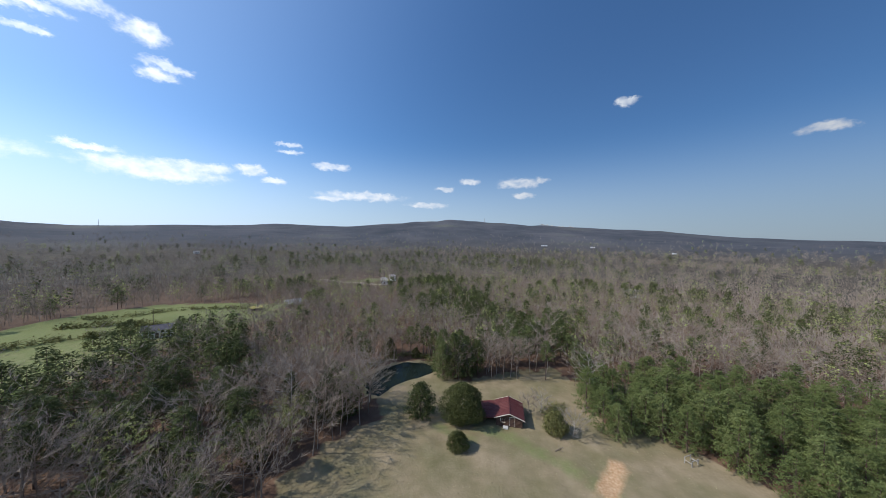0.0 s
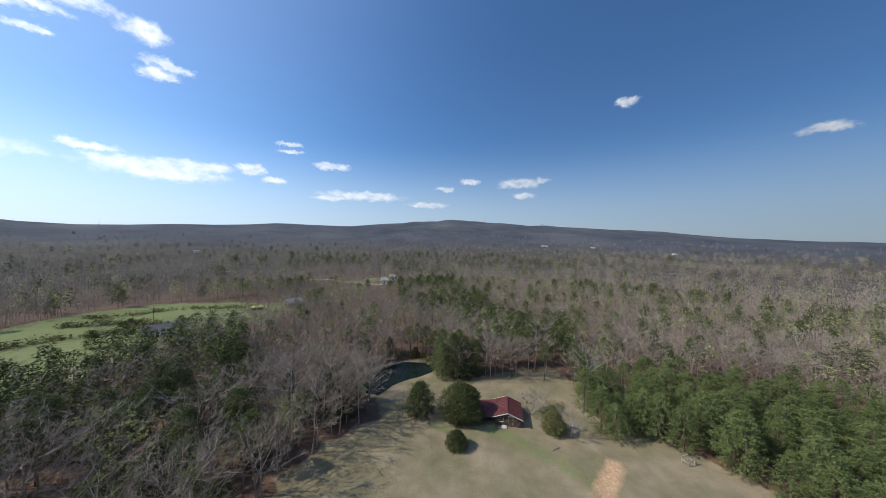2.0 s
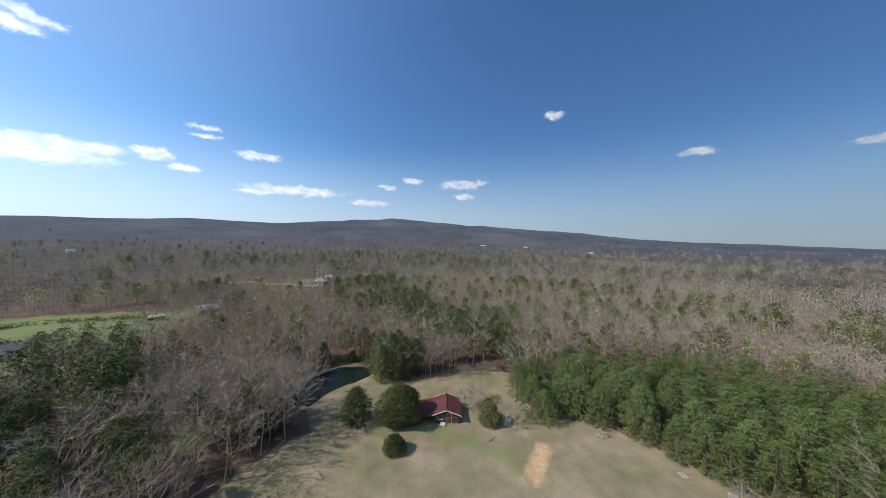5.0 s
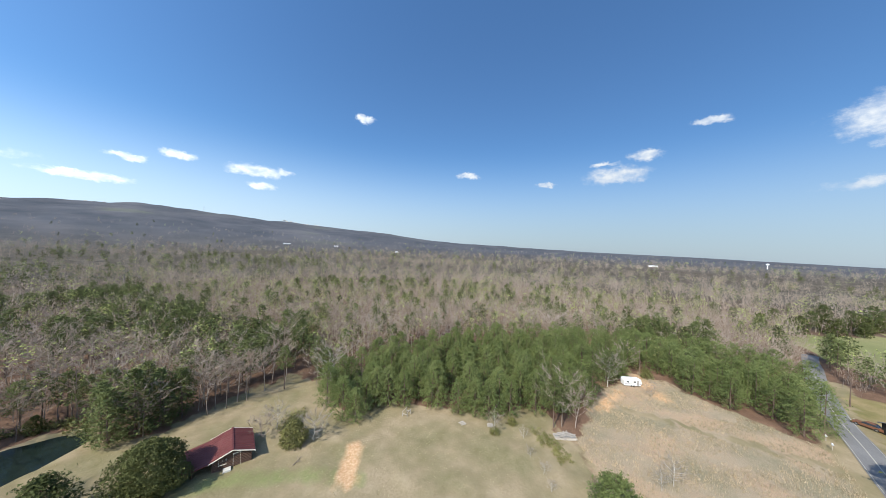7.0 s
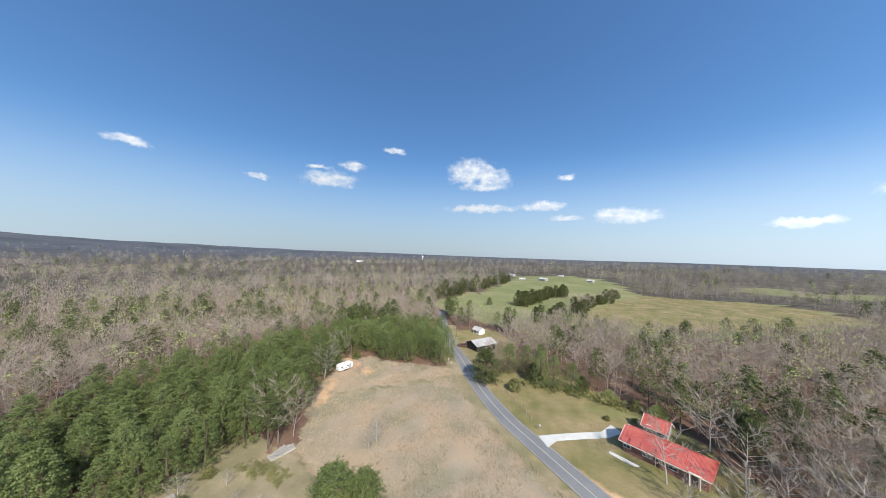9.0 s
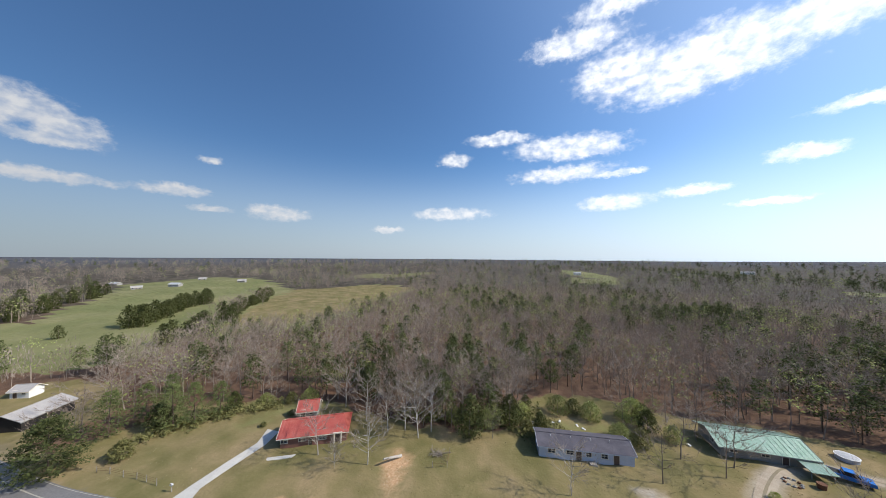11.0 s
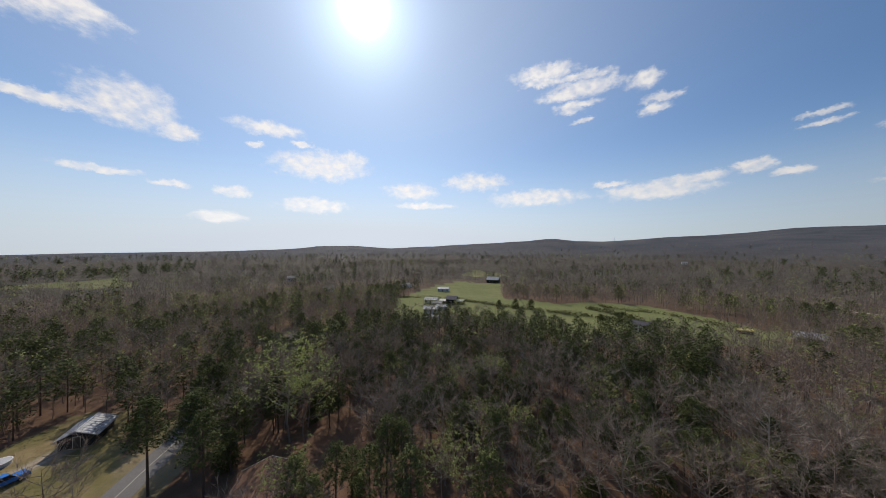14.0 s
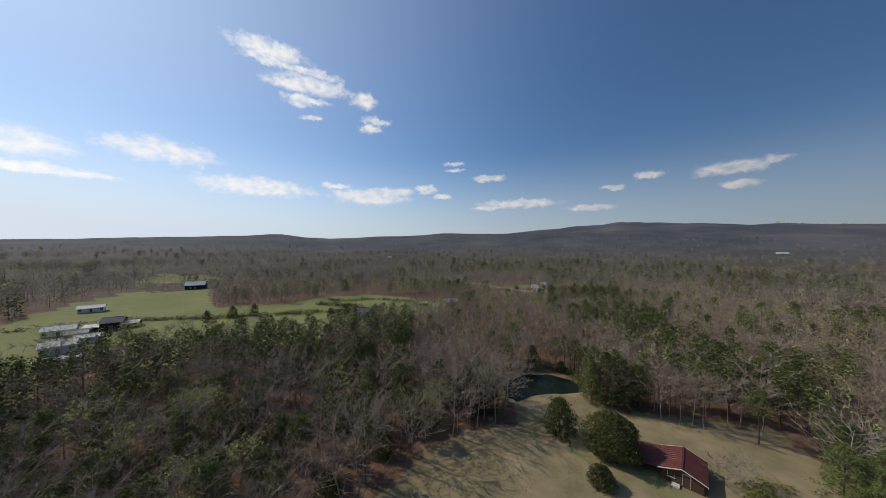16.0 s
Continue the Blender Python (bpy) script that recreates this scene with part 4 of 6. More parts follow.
lone("cedar_tree", leafy_ball(1, 7.2, 4.2, 0.1, 2600, 0.34, 5, tip=0.72), ("bark", "cedar"), "dense dark round cedar beside the red-roofed cabin", 3.4, 62.9, 1.12)
lone("pine_tree", pine_tree(2, 6.8, low=0.05, radius=3.7, whorls=14, arms=10, knots=5, per=9, size=0.42, round_=0.5), ("pine_bark", "pine"), "bushy broad pine standing alone on dry lawn", -6.2, 63.7, 1.12)
lone("cedar_shrub", leafy_ball(3, 3.1, 2.1, 0.05, 420, 0.36, 5), ("bark", "cedar"), "small dark cedar bush on dry lawn", 2.1, 54, category="shrub")
lone("olive_shrub", leafy_ball(4, 4.4, 2.5, 0.05, 520, 0.4, 5), ("bark", "shrub"), "rounded olive-green shrub near the cabin", 22.8, 59.5, category="shrub")
lone("bare_shrub", bare_tree(5, 4.6, limbs=26, subs=5, twigs=8, width=0.05, spread_=0.6, low=0.05), ("pale_bark", "pale_twig"), "tangled grey leafless shrub beside the olive bush", 26, 58.1, category="shrub")
lone("bare_shrub", bare_tree(6, 4.2, limbs=22, subs=5, twigs=8, width=0.05, spread_=0.5, low=0.08), ("bark", "twig"), "brown leafless thicket against the cabin wall", 18.9, 65.2, category="shrub")
lone("bare_shrub", bare_tree(7, 5.0, limbs=22, subs=4, twigs=7, width=0.05, spread_=0.45, low=0.1), ("pale_bark", "pale_twig"), "leafless pale bush with tangled stems behind the cabin", 21.9, 66.2, category="shrub")
lone("pine_tree", pine_tree(8, 5.6, low=0.03, radius=4.2, whorls=11, arms=10, knots=5, per=9, size=0.5, round_=0.36), ("pine_bark", "plant_pine"), "broad bushy pine standing alone in the sedge field", 50.9, 11.1)
lone("pine_tree", pine_tree(9, 4.2, low=0.03, radius=3.2, whorls=9, arms=9, knots=5, per=9, size=0.46, round_=0.36), ("pine_bark", "plant_pine"), "low bushy pine beside a larger one in the field", 50.9, 6.3)
lone("pine_tree", pine_tree(21, 10.0, low=0.06, radius=6.0, whorls=13, arms=10, knots=5, per=8, size=0.62, round_=0.55), ("pine_bark", "pine"), "broad dark pine overhanging the road", 88.4, -26.5)
for x, y, s in ((-1.5, 81.4, 1.0), (1.9, 82.3, 1.22), (5.5, 83.2, 1.1), (8.4, 85.6, .95), (-2.5, 85.2, 1.0), (3.5, 86.8, 1.15)):
    grove.plant("tall0", x, y, s)
for x, y, k, s in ((-10.4, 98.2, "bare2", 0.8), (-13.4, 99.6, "pine3", 0.8), (-16.3, 97.9, "bare5", 0.9), (-20.4, 95.3, "dark0", 0.9), (-23.1, 91.8, "bare0", 0.8), (-25.9, 87.8, "pine1", 0.75), (-27.8, 83.1, "bare4", 0.85), (-28.6, 78.4, "dark1", 0.9), (-26.7, 73.6, "bare2", 0.9), (-23.5, 71.3, "pale1", 0.8), (-18.9, 96.3, "bare1", 0.8), (-11.3, 96.1, "dark1", 0.6)):
    grove.plant(k, x, y, s)
for x, y, s in ((-7.7, 98.9, .9), (-4.7, 96.6, .8), (-1.6, 93.7, .95)):
    grove.plant("pine1", x, y, s)
for i, (x, y) in enumerate([(12.8, 81.7), (14.4, 83.7), (16.3, 82.3), (18.6, 83.8), (20.4, 83), (21.4, 86), (24.8, 85.2), (13, 87.6), (16.4, 89.6), (27.3, 88.3), (30.5, 87.5)]):
    grove.plant("bare%d" % (3 if i % 2 else 6), x, y, 0.72 + 0.04 * (i % 4))
grove.plant("pine2", 28.7, 83, 0.78)
grove.plant("pale0", 37.1, 73.5, 1.05, label="broad pale bare tree leaning out of the pines")
grove.plant("pale2", -32.8, 57.8, 1.25, label="large pale bare oak at the edge of the lawn")
grove.plant("pale1", -19.3, 68.2, 1.15)
for x, y, k, s in ((-24.4, 60.6, "dark1", 1.2), (-27.7, 62.6, "pine3", 0.75), (-22.4, 63.9, "dark0", 0.9), (-35.2, 61.2, "pine0", 0.8)):
    grove.plant(k, x, y, s)
# the sedge field
for x, y, k, s in ((54.1, 34.1, "shrub2", 0.7), (53, 25.5, "pale1", 0.22), (51, 22, "pale0", 0.2), (59.6, 33, "shrub2", 0.7), (57.3, 29.1, "pale2", 0.2), (48.4, 19.6, "pale1", 0.2),
                   (98.7, 12.2, "pale1", 0.5), (64.4, 5.1, "pale2", 0.42), (62.1, 6.5, "pale0", 0.3), (97, 22.5, "pale2", 0.8), (100.5, 23.9, "pale0", 0.7), (54.1, 34.1, "pale1", 0.45), (112.5, 15, "shrub1", 0.9)):
    grove.plant(k, x, y, s)
# along the road and round the red-roofed house
for x, y, k, s in ((82.1, -33.2, "shrub1", 1.0), (93.4, -36.3, "young4", 0.85), (91.9, -42, "young2", 0.9), (91.4, -46.6, "young0", 0.85), (83.7, -42.5, "young1", 0.85), (81.1, -45.2, "young3", 0.8), (79, -49.4, "young2", 0.8), (86.3, -41.5, "dark1", 1.0), (77.7, -52, "dark1", 0.8),
                   (46, -45, "pale2", .82), (35.3, -45.7, "pale0", .85), (40.7, -43, "pale1", .5), (51.7, -61.8, "pale0", .95), (43.2, -58, "pale2", 0.9), (36.4, -55.8, "pale1", 1.0), (29, -55.7, "pale0", 1.05), (33, -57.6, "pale1", 1.05),
                   (27.1, -58.6, "pale2", 0.95), (28.6, -64.1, "bare2", 0.75), (23.1, -61.1, "bare5", 0.75), (18.7, -60, "dark0", 1.1), (13.6, -60.4, "bud1", 0.6), (15.3, -65.9, "young0", 0.8), (71, -58.2, "bare5", 0.6), (67.3, -59.9, "shrub1", 0.8), (62.4, -54.7, "shrub2", 0.6), (64.8, -49.1, "shrub2", 0.5),
                   (34, -64.7, "bud0", 0.7), (57, -65.6, "bud1", 0.7), (64.7, -63.3, "bud0", 0.65)):
    grove.plant(k, x, y, s)
# round the grey house, the track and the road's far end
for x, y, k, s in ((3.7, -67.1, "dark1", 0.62), (6.5, -64.9, "shrub1", 0.8), (-0.6, -49.3, "pale0", 0.72), (-27.6, -61.5, "bare5", 0.95), (-16.2, -56.7, "bare2", 0.8), (-22.3, -64.9, "bare1", 0.8), (-36.1, -47.5, "bare6", 0.9), (-17.6, -76.9, "bush0", 1.0), (-12.8, -67.8, "bush1", 0.9), (-32.3, -58.2, "bush1", 0.35), (-0.8, -75.3, "bush0", 0.8), (-8.3, -74.7, "bush1", 1.0), (7.9, -71.1, "bush1", 0.9), (15.3, -64.5, "bush0", 0.7), (23, -64, "bush1", 0.9), (-23.5, -70.6, "bush1", 0.8), (62.7, -61.4, "bush1", 0.9), (72.7, -56.8, "bush0", 0.6), (-16.2, -66.6, "shrub1", 1.0), (-19.4, -72.8, "dark1", 0.8), (-21.6, -76.6, "bud1", 0.55), (-28.1, -72.1, "bare1", 0.72), (-30.6, -65, "bare0", 0.75),
                   (-25.2, -78.5, "bare4", 0.8), (-20.2, -78.1, "shrub1", 1.1), (-15.5, -75.9, "bare2", 0.7), (-42.9, -51.6, "pale1", 0.55), (-39, -49.9, "bare5", 0.6), (-47.7, -56, "bare2", 0.7), (-4.6, -76.6, "shrub1", 1.0), (11, -71.9, "shrub0", 1.0), (6.9, -75, "dark1", 0.6)):
    grove.plant(k, x, y, s)
for i in range(26):
    x, y = -43 - 2.1 * i + random.uniform(-2, 2), -41.0 + random.uniform(-4.5, 3.5) + (9.5 if i % 3 == 0 else 0) - (10.5 if i % 4 == 1 and i > 5 else 0)
    grove.plant(("pine0", "pine2", "pine3", "pine1")[i % 4], x, y, random.uniform(0.9, 1.15))
for x, y, s in ((-54, -24.5, 1.6), (-51.5, -20.5, 1.2), (-58.5, -22.5, 1.35)):
    grove.plant("bud0", x, y, s, label="large tree in bright yellow-green bud above the brown-roofed house")
# west field and east field
for x, y, k, s in ((-174.7, 58, "row0", 0.7), (-170.6, 67.9, "row0", 0.8), (-166.1, 76.2, "row0", 0.8), (-163.4, 70.6, "bare5", 0.8), (-157.3, 44, "bare2", 0.7), (-150.1, 27.7, "bud1", 1.0), (-150.7, 10.8, "bud0", 1.0), (-125.4, 95.6, "row0", 0.8), (-118.8, 101.6, "pine1", 0.8), (-113.3, 94.2, "pine0", 0.8), (-129.8, 101, "bare5", 0.7), (-106.6, 109.1, "pine3", 0.7),
                   (216.1, -72.9, "row0", 0.75), (210.1, -100.3, "row0", 1.0)):
    grove.plant(k, x, y, s)
for i in range(40):
    u = i / 39
    grove.plant(("row0", "row1", "row0", "dark0")[i % 4], 212 + 70 * u + random.uniform(-5, 5), -96 - 86 * u + random.uniform(-5, 5), random.uniform(0.9, 1.5))
for i in range(52):
    u = i / 51
    grove.plant(("row0", "row0", "row1", "bare5")[i % 4], 152 + 110 * u + random.uniform(-6, 6), -84 - 144 * u + random.uniform(-6, 6), random.uniform(0.8, 1.35))
for i in range(44):
    u = i / 43
    grove.plant(("row0", "row0", "pine1")[i % 3], 232 + 170 * u + random.uniform(-6, 6), -26 - 140 * u + random.uniform(-6, 6), random.uniform(0.9, 1.4))


# ---- the woods ----
def jittered(step, x0, x1, y0, y1, seed):
    r = np.random.RandomState(seed)
    gx, gy = np.meshgrid(np.arange(x0, x1, step), np.arange(y0, y1, step))
    return gx.ravel() + r.uniform(-0.48, 0.48, gx.size) * step, gy.ravel() + r.uniform(-0.48, 0.48, gx.size) * step


def open_land(x, y):
    """Where no wood grows."""
    clear = inside(LAWN, x, y) | inside(SEDGE, x, y) | inside(YARD, x, y) | inside(PLANTATION, x, y) | inside(POND, x, y) | inside(EAST_FIELD, x, y)
    clear |= inside(WEST_FIELD, x, y)
    # low scrub only along the near edges of the fields
    clear |= inside(WEST_FIELD, x * 1.17, y * 1.17) | inside(EAST_FIELD, x * 1.1, y * 1.1) | inside(FALLOW, x * 1.1, y * 1.1)
    for p in PASTURES:
        clear |= inside(p, x, y)
    clear |= near_line(ROAD, x, y) < np.where((x > -72) & (x < 150), 6.5, 3.2)
    clear |= near_line(POND + POND[:1], x, y) < 1.5
    clear |= near_line(FAR_ROAD, x * 1.12, y * 1.12) < 9
    clear |= near_line(FAR_ROAD, x, y) < 9
    clear |= np.hypot(x + 47, y + 20) < 11
    clear |= (np.hypot(x, y) < 33) | inside([(-24, -24), (-38, -16), (-46, -40), (-24, -44)], x, y) | inside(BARN_YARD, x, y)
    clear |= inside([(-20, -5), (20, 30), (35, -30), (-25, -35)], x, y)
    return clear


def evergreen_share(x, y):
    """How likely a wood tree is a pine."""
    r, az = np.hypot(x, y), np.degrees(np.arctan2(x, y))
    share = 0.07 + 0.5 * np.clip(waves(x, y, 110, 21) * 1.6 - 0.75, 0, 1)
    share = np.where(r > 250, share - 0.05, share)
    share = np.where((az < -35) & (az > -125) & (r < 130), 0.5, share)
    share = np.where((az < -112) & (az > -150) & (r < 170) & (r > 60), 0.27, share)
    share = np.where((az > -30) & (az < 25) & (r > 420) & (r < 800), 0.4, share)
    share = np.where((az > 25) & (az < 70) & (r > 90) & (r < 240), 0.13, share)
    share = np.where((az < -125) & (r > 650), 0.06 + 0.8 * np.clip(waves(x, y, 240, 22) * 2 - 0.5, 0, 1), share)
    share = np.where((az > -162) & (az < -128) & (r > 600) & (r < 950), 0.75, share)
    return share


# nearest trees one by one
x, y = jittered(3.8, -105, 125, -125, 115, 31)
keep = ~open_land(x, y)
x, y = x[keep], y[keep]
dist = np.hypot(x, y)
order = np.argsort(dist)[:440]
share = evergreen_share(x, y)
for i in order:
    pick = random.random()
    if pick < share[i]:
        grove.plant("pine%d" % random.randrange(4), x[i], y[i], random.uniform(0.62, 0.92))
    elif pick < share[i] + 0.05:
        grove.plant("bud%d" % random.randrange(2), x[i], y[i], random.uniform(0.7, 0.95))
    elif pick < share[i] + (0.14 if x[i] < -30 else 0.12):
        grove.plant("dark%d" % random.randrange(2), x[i], y[i], random.uniform(0.6, 1.0))
    else:
        grove.plant("bare%d" % random.randrange(7), x[i], y[i], random.uniform(0.6, 1.08))
near_limit = dist[order[-1]]
# plantation pines, front ranks one by one
px, py = jittered(4.2, 25, 162, -30, 82, 33)
keep = inside(PLANTATION, px, py)
px, py = px[keep], py[keep]
front = np.minimum(np.hypot(px, py), 1e9)
rank = np.argsort(front)
for i in rank[:150]:
    grove.plant("young%d" % random.randrange(5), px[i], py[i], random.uniform(0.72, 0.98))


def scatter(name, label, xs, ys, shapes, mats, tone_seed, scale=(0.8, 1.1), stretch=1.0):
    """One object of stuff: tree shapes (trunk, crown) set down at the places."""
    r = np.random.RandomState(tone_seed)
    which = r.randint(0, len(shapes), len(xs))
    zs = land(xs, ys) - 0.1
    groups = [[], []]
    for k, shape in enumerate(shapes):
        idx = np.where(which == k)[0]
        if not len(idx):
            continue
        a = r.uniform(0, 6.283, len(idx))
        s = r.uniform(*scale, len(idx)) * (stretch[idx] if np.ndim(stretch) else stretch)
        tone = r.uniform(0, 1, len(idx))
        c, sn = np.cos(a) * s, np.sin(a) * s
        for g in (0, 1):
            t = shape[g]
            if not len(t):
                continue
            out = np.empty((len(idx), *t.shape), np.float32)
            out[..., 0] = t[None, ..., 0] * c[:, None, None] - t[None, ..., 1] * sn[:, None, None] + xs[idx][:, None, None]
            out[..., 1] = t[None, ..., 0] * sn[:, None, None] + t[None, ..., 1] * c[:, None, None] + ys[idx][:, None, None]
            out[..., 2] = t[None, ..., 2] * s[:, None, None] + zs[idx][:, None, None]
            groups[g].append((out.reshape(-1, 3, 3), np.repeat(tone, len(t))))
    merged, used = [], []
    for g, mt in zip(groups, mats):
        if g:
            merged.append((np.concatenate([a for a, _ in g]), np.concatenate([t for _, t in g])))
            used.append(mt)
    return tagged(new(name, tris_mesh(name, merged, used)), label, "woods", kind="stuff")


def light_bare(seed, limbs, subs, twigs, width):
    return bare_tree(seed, 11.0, limbs, subs, twigs, 3, width, 0.42, 0.22)


def light_pine(seed, whorls, arms, knots, per, size, low=0.35, radius=2.5, height=12.0):
    return pine_tree(seed, height, low, radius, whorls, arms, knots, per, size, 0.5, 3)


def far_bare(seed, count, width):
    """A far leafless tree: a stem and a haze of fine twigs."""
    g = np.random.RandomState(seed)
    stem = slivers(np.array([[0, 0, 0.0], [0.2, 0, 0.0]]), np.array([[0, 0, 8.5], [0.9, 0.6, 8.0]]), [0.15, 0.11], g)
    a, h = g.uniform(0, 6.283, count), g.uniform(0.25, 1.0, count)
    r = 3.8 * np.sqrt(g.uniform(size=count)) * np.sin(np.clip((h - 0.15) / 0.9, 0, 1) * math.pi) ** 0.5
    start = np.stack([np.cos(a) * r, np.sin(a) * r, h * 10.0], -1)
    end = start + np.stack([np.cos(a) * 0.42, np.sin(a) * 0.42, np.full(count, 0.95)], -1) * g.uniform(0.6, 1.5, (count, 1)) + g.normal(0, 0.28, (count, 3))
    return stem, slivers(start, end, np.full(count, width), g)


rest = np.setdiff1d(np.arange(len(px)), rank[:150])
scatter("pine_plantation", "back rows of bushy bright green plantation pines", px[rest], py[rest], [light_pine(500 + k, 12, 7, 3, 6, 0.58, 0.06, 4.0, 11.2) for k in range(4)], ("pine_bark", "plant_pine"), 1, (0.75, 1.0))

# middle distance
x, y = jittered(4.1, -260, 270, -270, 270, 35)
r = np.hypot(x, y)
keep = ~open_land(x, y) & (r > near_limit) & (r < 250) | ~open_land(x, y) & (r < 250) & ((np.abs(x) > 104) | (np.abs(y) > 114)) & (r > near_limit)
x, y = x[keep], y[keep]
pick = np.random.RandomState(36).uniform(size=len(x))
share = evergreen_share(x, y)
ever, bud = pick < share, (pick >= share) & (pick < share + 0.17)
bare = ~ever & ~bud
close = np.hypot(x, y) < 150
scatter("hardwood_wood", "leafless grey-brown hardwoods of the middle woods", x[bare & close], y[bare & close], [light_bare(600 + k, 11, 3, 11, 0.055) for k in range(6)], ("bark", "twig"), 2, (0.6, 1.2))
scatter("hardwood_wood", "leafless grey-brown hardwoods farther into the woods", x[bare & ~close], y[bare & ~close], [far_bare(610 + k, 92, 0.15) for k in range(6)], ("twig", "twig"), 3, (0.6, 1.2))
scatter("pine_wood", "dark green pines scattered through the woods", x[ever], y[ever], [light_pine(620 + k, 8, 6, 2, 6, 0.85, 0.3, 2.8) for k in range(5)], ("pine_bark", "pine"), 4)


def light_bud(seed):
    t, c = light_bare(seed, 6, 2, 2, 0.12)
    return t, np.concatenate([tufts(c[:, 2], 0.7, 2, np.random.RandomState(seed))])


scatter("budding_wood", "yellow-green budding hardwoods in the woods", x[bud], y[bud], [light_bud(640 + k) for k in range(4)], ("bark", "bud"), 5)

# far woods: ever thinner sampling, ever larger clumps
def ring(count, r0, r1, seed):
    g = np.random.RandomState(seed)
    r = r0 * (r1 / r0) ** g.uniform(size=count)
    a = g.uniform(0, 2 * math.pi, count)
    x, y = r * np.sin(a), r * np.cos(a)
    ok = ~open_land(x, y)
    return x[ok], y[ok], g.uniform(size=ok.sum())


for r0, r1, count, size, seed in ((250, 520, 7200, 1.0, 50), (520, 1150, 5600, 1.35, 51), (1150, 2600, 4000, 2.1, 52)):
    x, y, pick = ring(count, r0, r1, seed)
    share = evergreen_share(x, y)
    ever, bud = pick < share, (pick > share) & (pick < share + 0.16)
    bare = ~ever & ~bud
    scatter("far_hardwoods", "distant leafless hardwood forest", x[bare], y[bare], [far_bare(700 + k, 44, 0.2 * size) for k in range(6)], ("twig", "twig"), seed + 10, stretch=1.25 * size**0.5)
    scatter("far_pines", "distant dark pines in the forest", x[ever], y[ever], [light_pine(720 + k, 5, 4, 1, 4, 1.9 * size**0.5, 0.12, 2.4, 10.5) for k in range(5)], ("pine_bark", "pine"), seed + 20, stretch=size**0.5)
    scatter("far_budding_trees", "distant yellow-green budding trees", x[bud], y[bud], [light_pine(740 + k, 4, 4, 1, 2, 1.5 * size**0.5, 0.3, 3.0) for k in range(3)], ("bark", "bud"), seed + 30, stretch=size**0.5)


# ---- buildings ----
def place(x, y, turn=0.0, dz=0.0):
    return pose(x, y, ground_z(x, y) + dz, 0, 0, turn)


def side_frame(side, length, width):
    """The pose of a wall's outer face: x along the wall, -y outwards."""
    return {"f": pose(0, -width / 2, 0), "b": pose(0, width / 2, 0, 0, 0, 180), "l": pose(-length / 2, 0, 0, 0, 0, -90), "r": pose(length / 2, 0, 0, 0, 0, 90)}[side]


def opening(parent, kind, side, u, w, h, z, length, width, frame_mat="cream"):
    """A window or door set into a wall, with its own pieces."""
    m = side_frame(side, length, width)
    bm = bmesh.new()
    for a in ((u - w / 2 - 0.08, u - w / 2, z, z + h), (u + w / 2, u + w / 2 + 0.08, z, z + h), (u - w / 2 - 0.08, u + w / 2 + 0.08, z + h, z + h + 0.09)):
        box(bm, a[0], a[1], -0.06, 0.03, a[2], a[3], m)
    if kind == "window":
        box(bm, u - 0.025, u + 0.025, -0.03, 0.02, z, z + h, m)
        box(bm, u - w / 2, u + w / 2, -0.03, 0.02, z + h * 0.48, z + h * 0.53, m)
    ob = part(kind, bm, frame_mat, parent)
    if kind == "window":
        part("pane", boxed(u - w / 2, u + w / 2, -0.012, 0.03, z, z + h, m), "glass", ob)
        part("sill", boxed(u - w / 2 - 0.12, u + w / 2 + 0.12, -0.13, 0.02, z - 0.07, z, m), frame_mat, ob)
    else:
        part("panel", boxed(u - w / 2, u + w / 2, -0.03, 0.03, z, z + h, m, 0.01), "door", ob)
        part("handle", boxed(u + w / 2 - 0.14, u + w / 2 - 0.07, -0.10, -0.03, z + 1.0, z + 1.1, m, 0.01), "chrome", ob)
    return ob


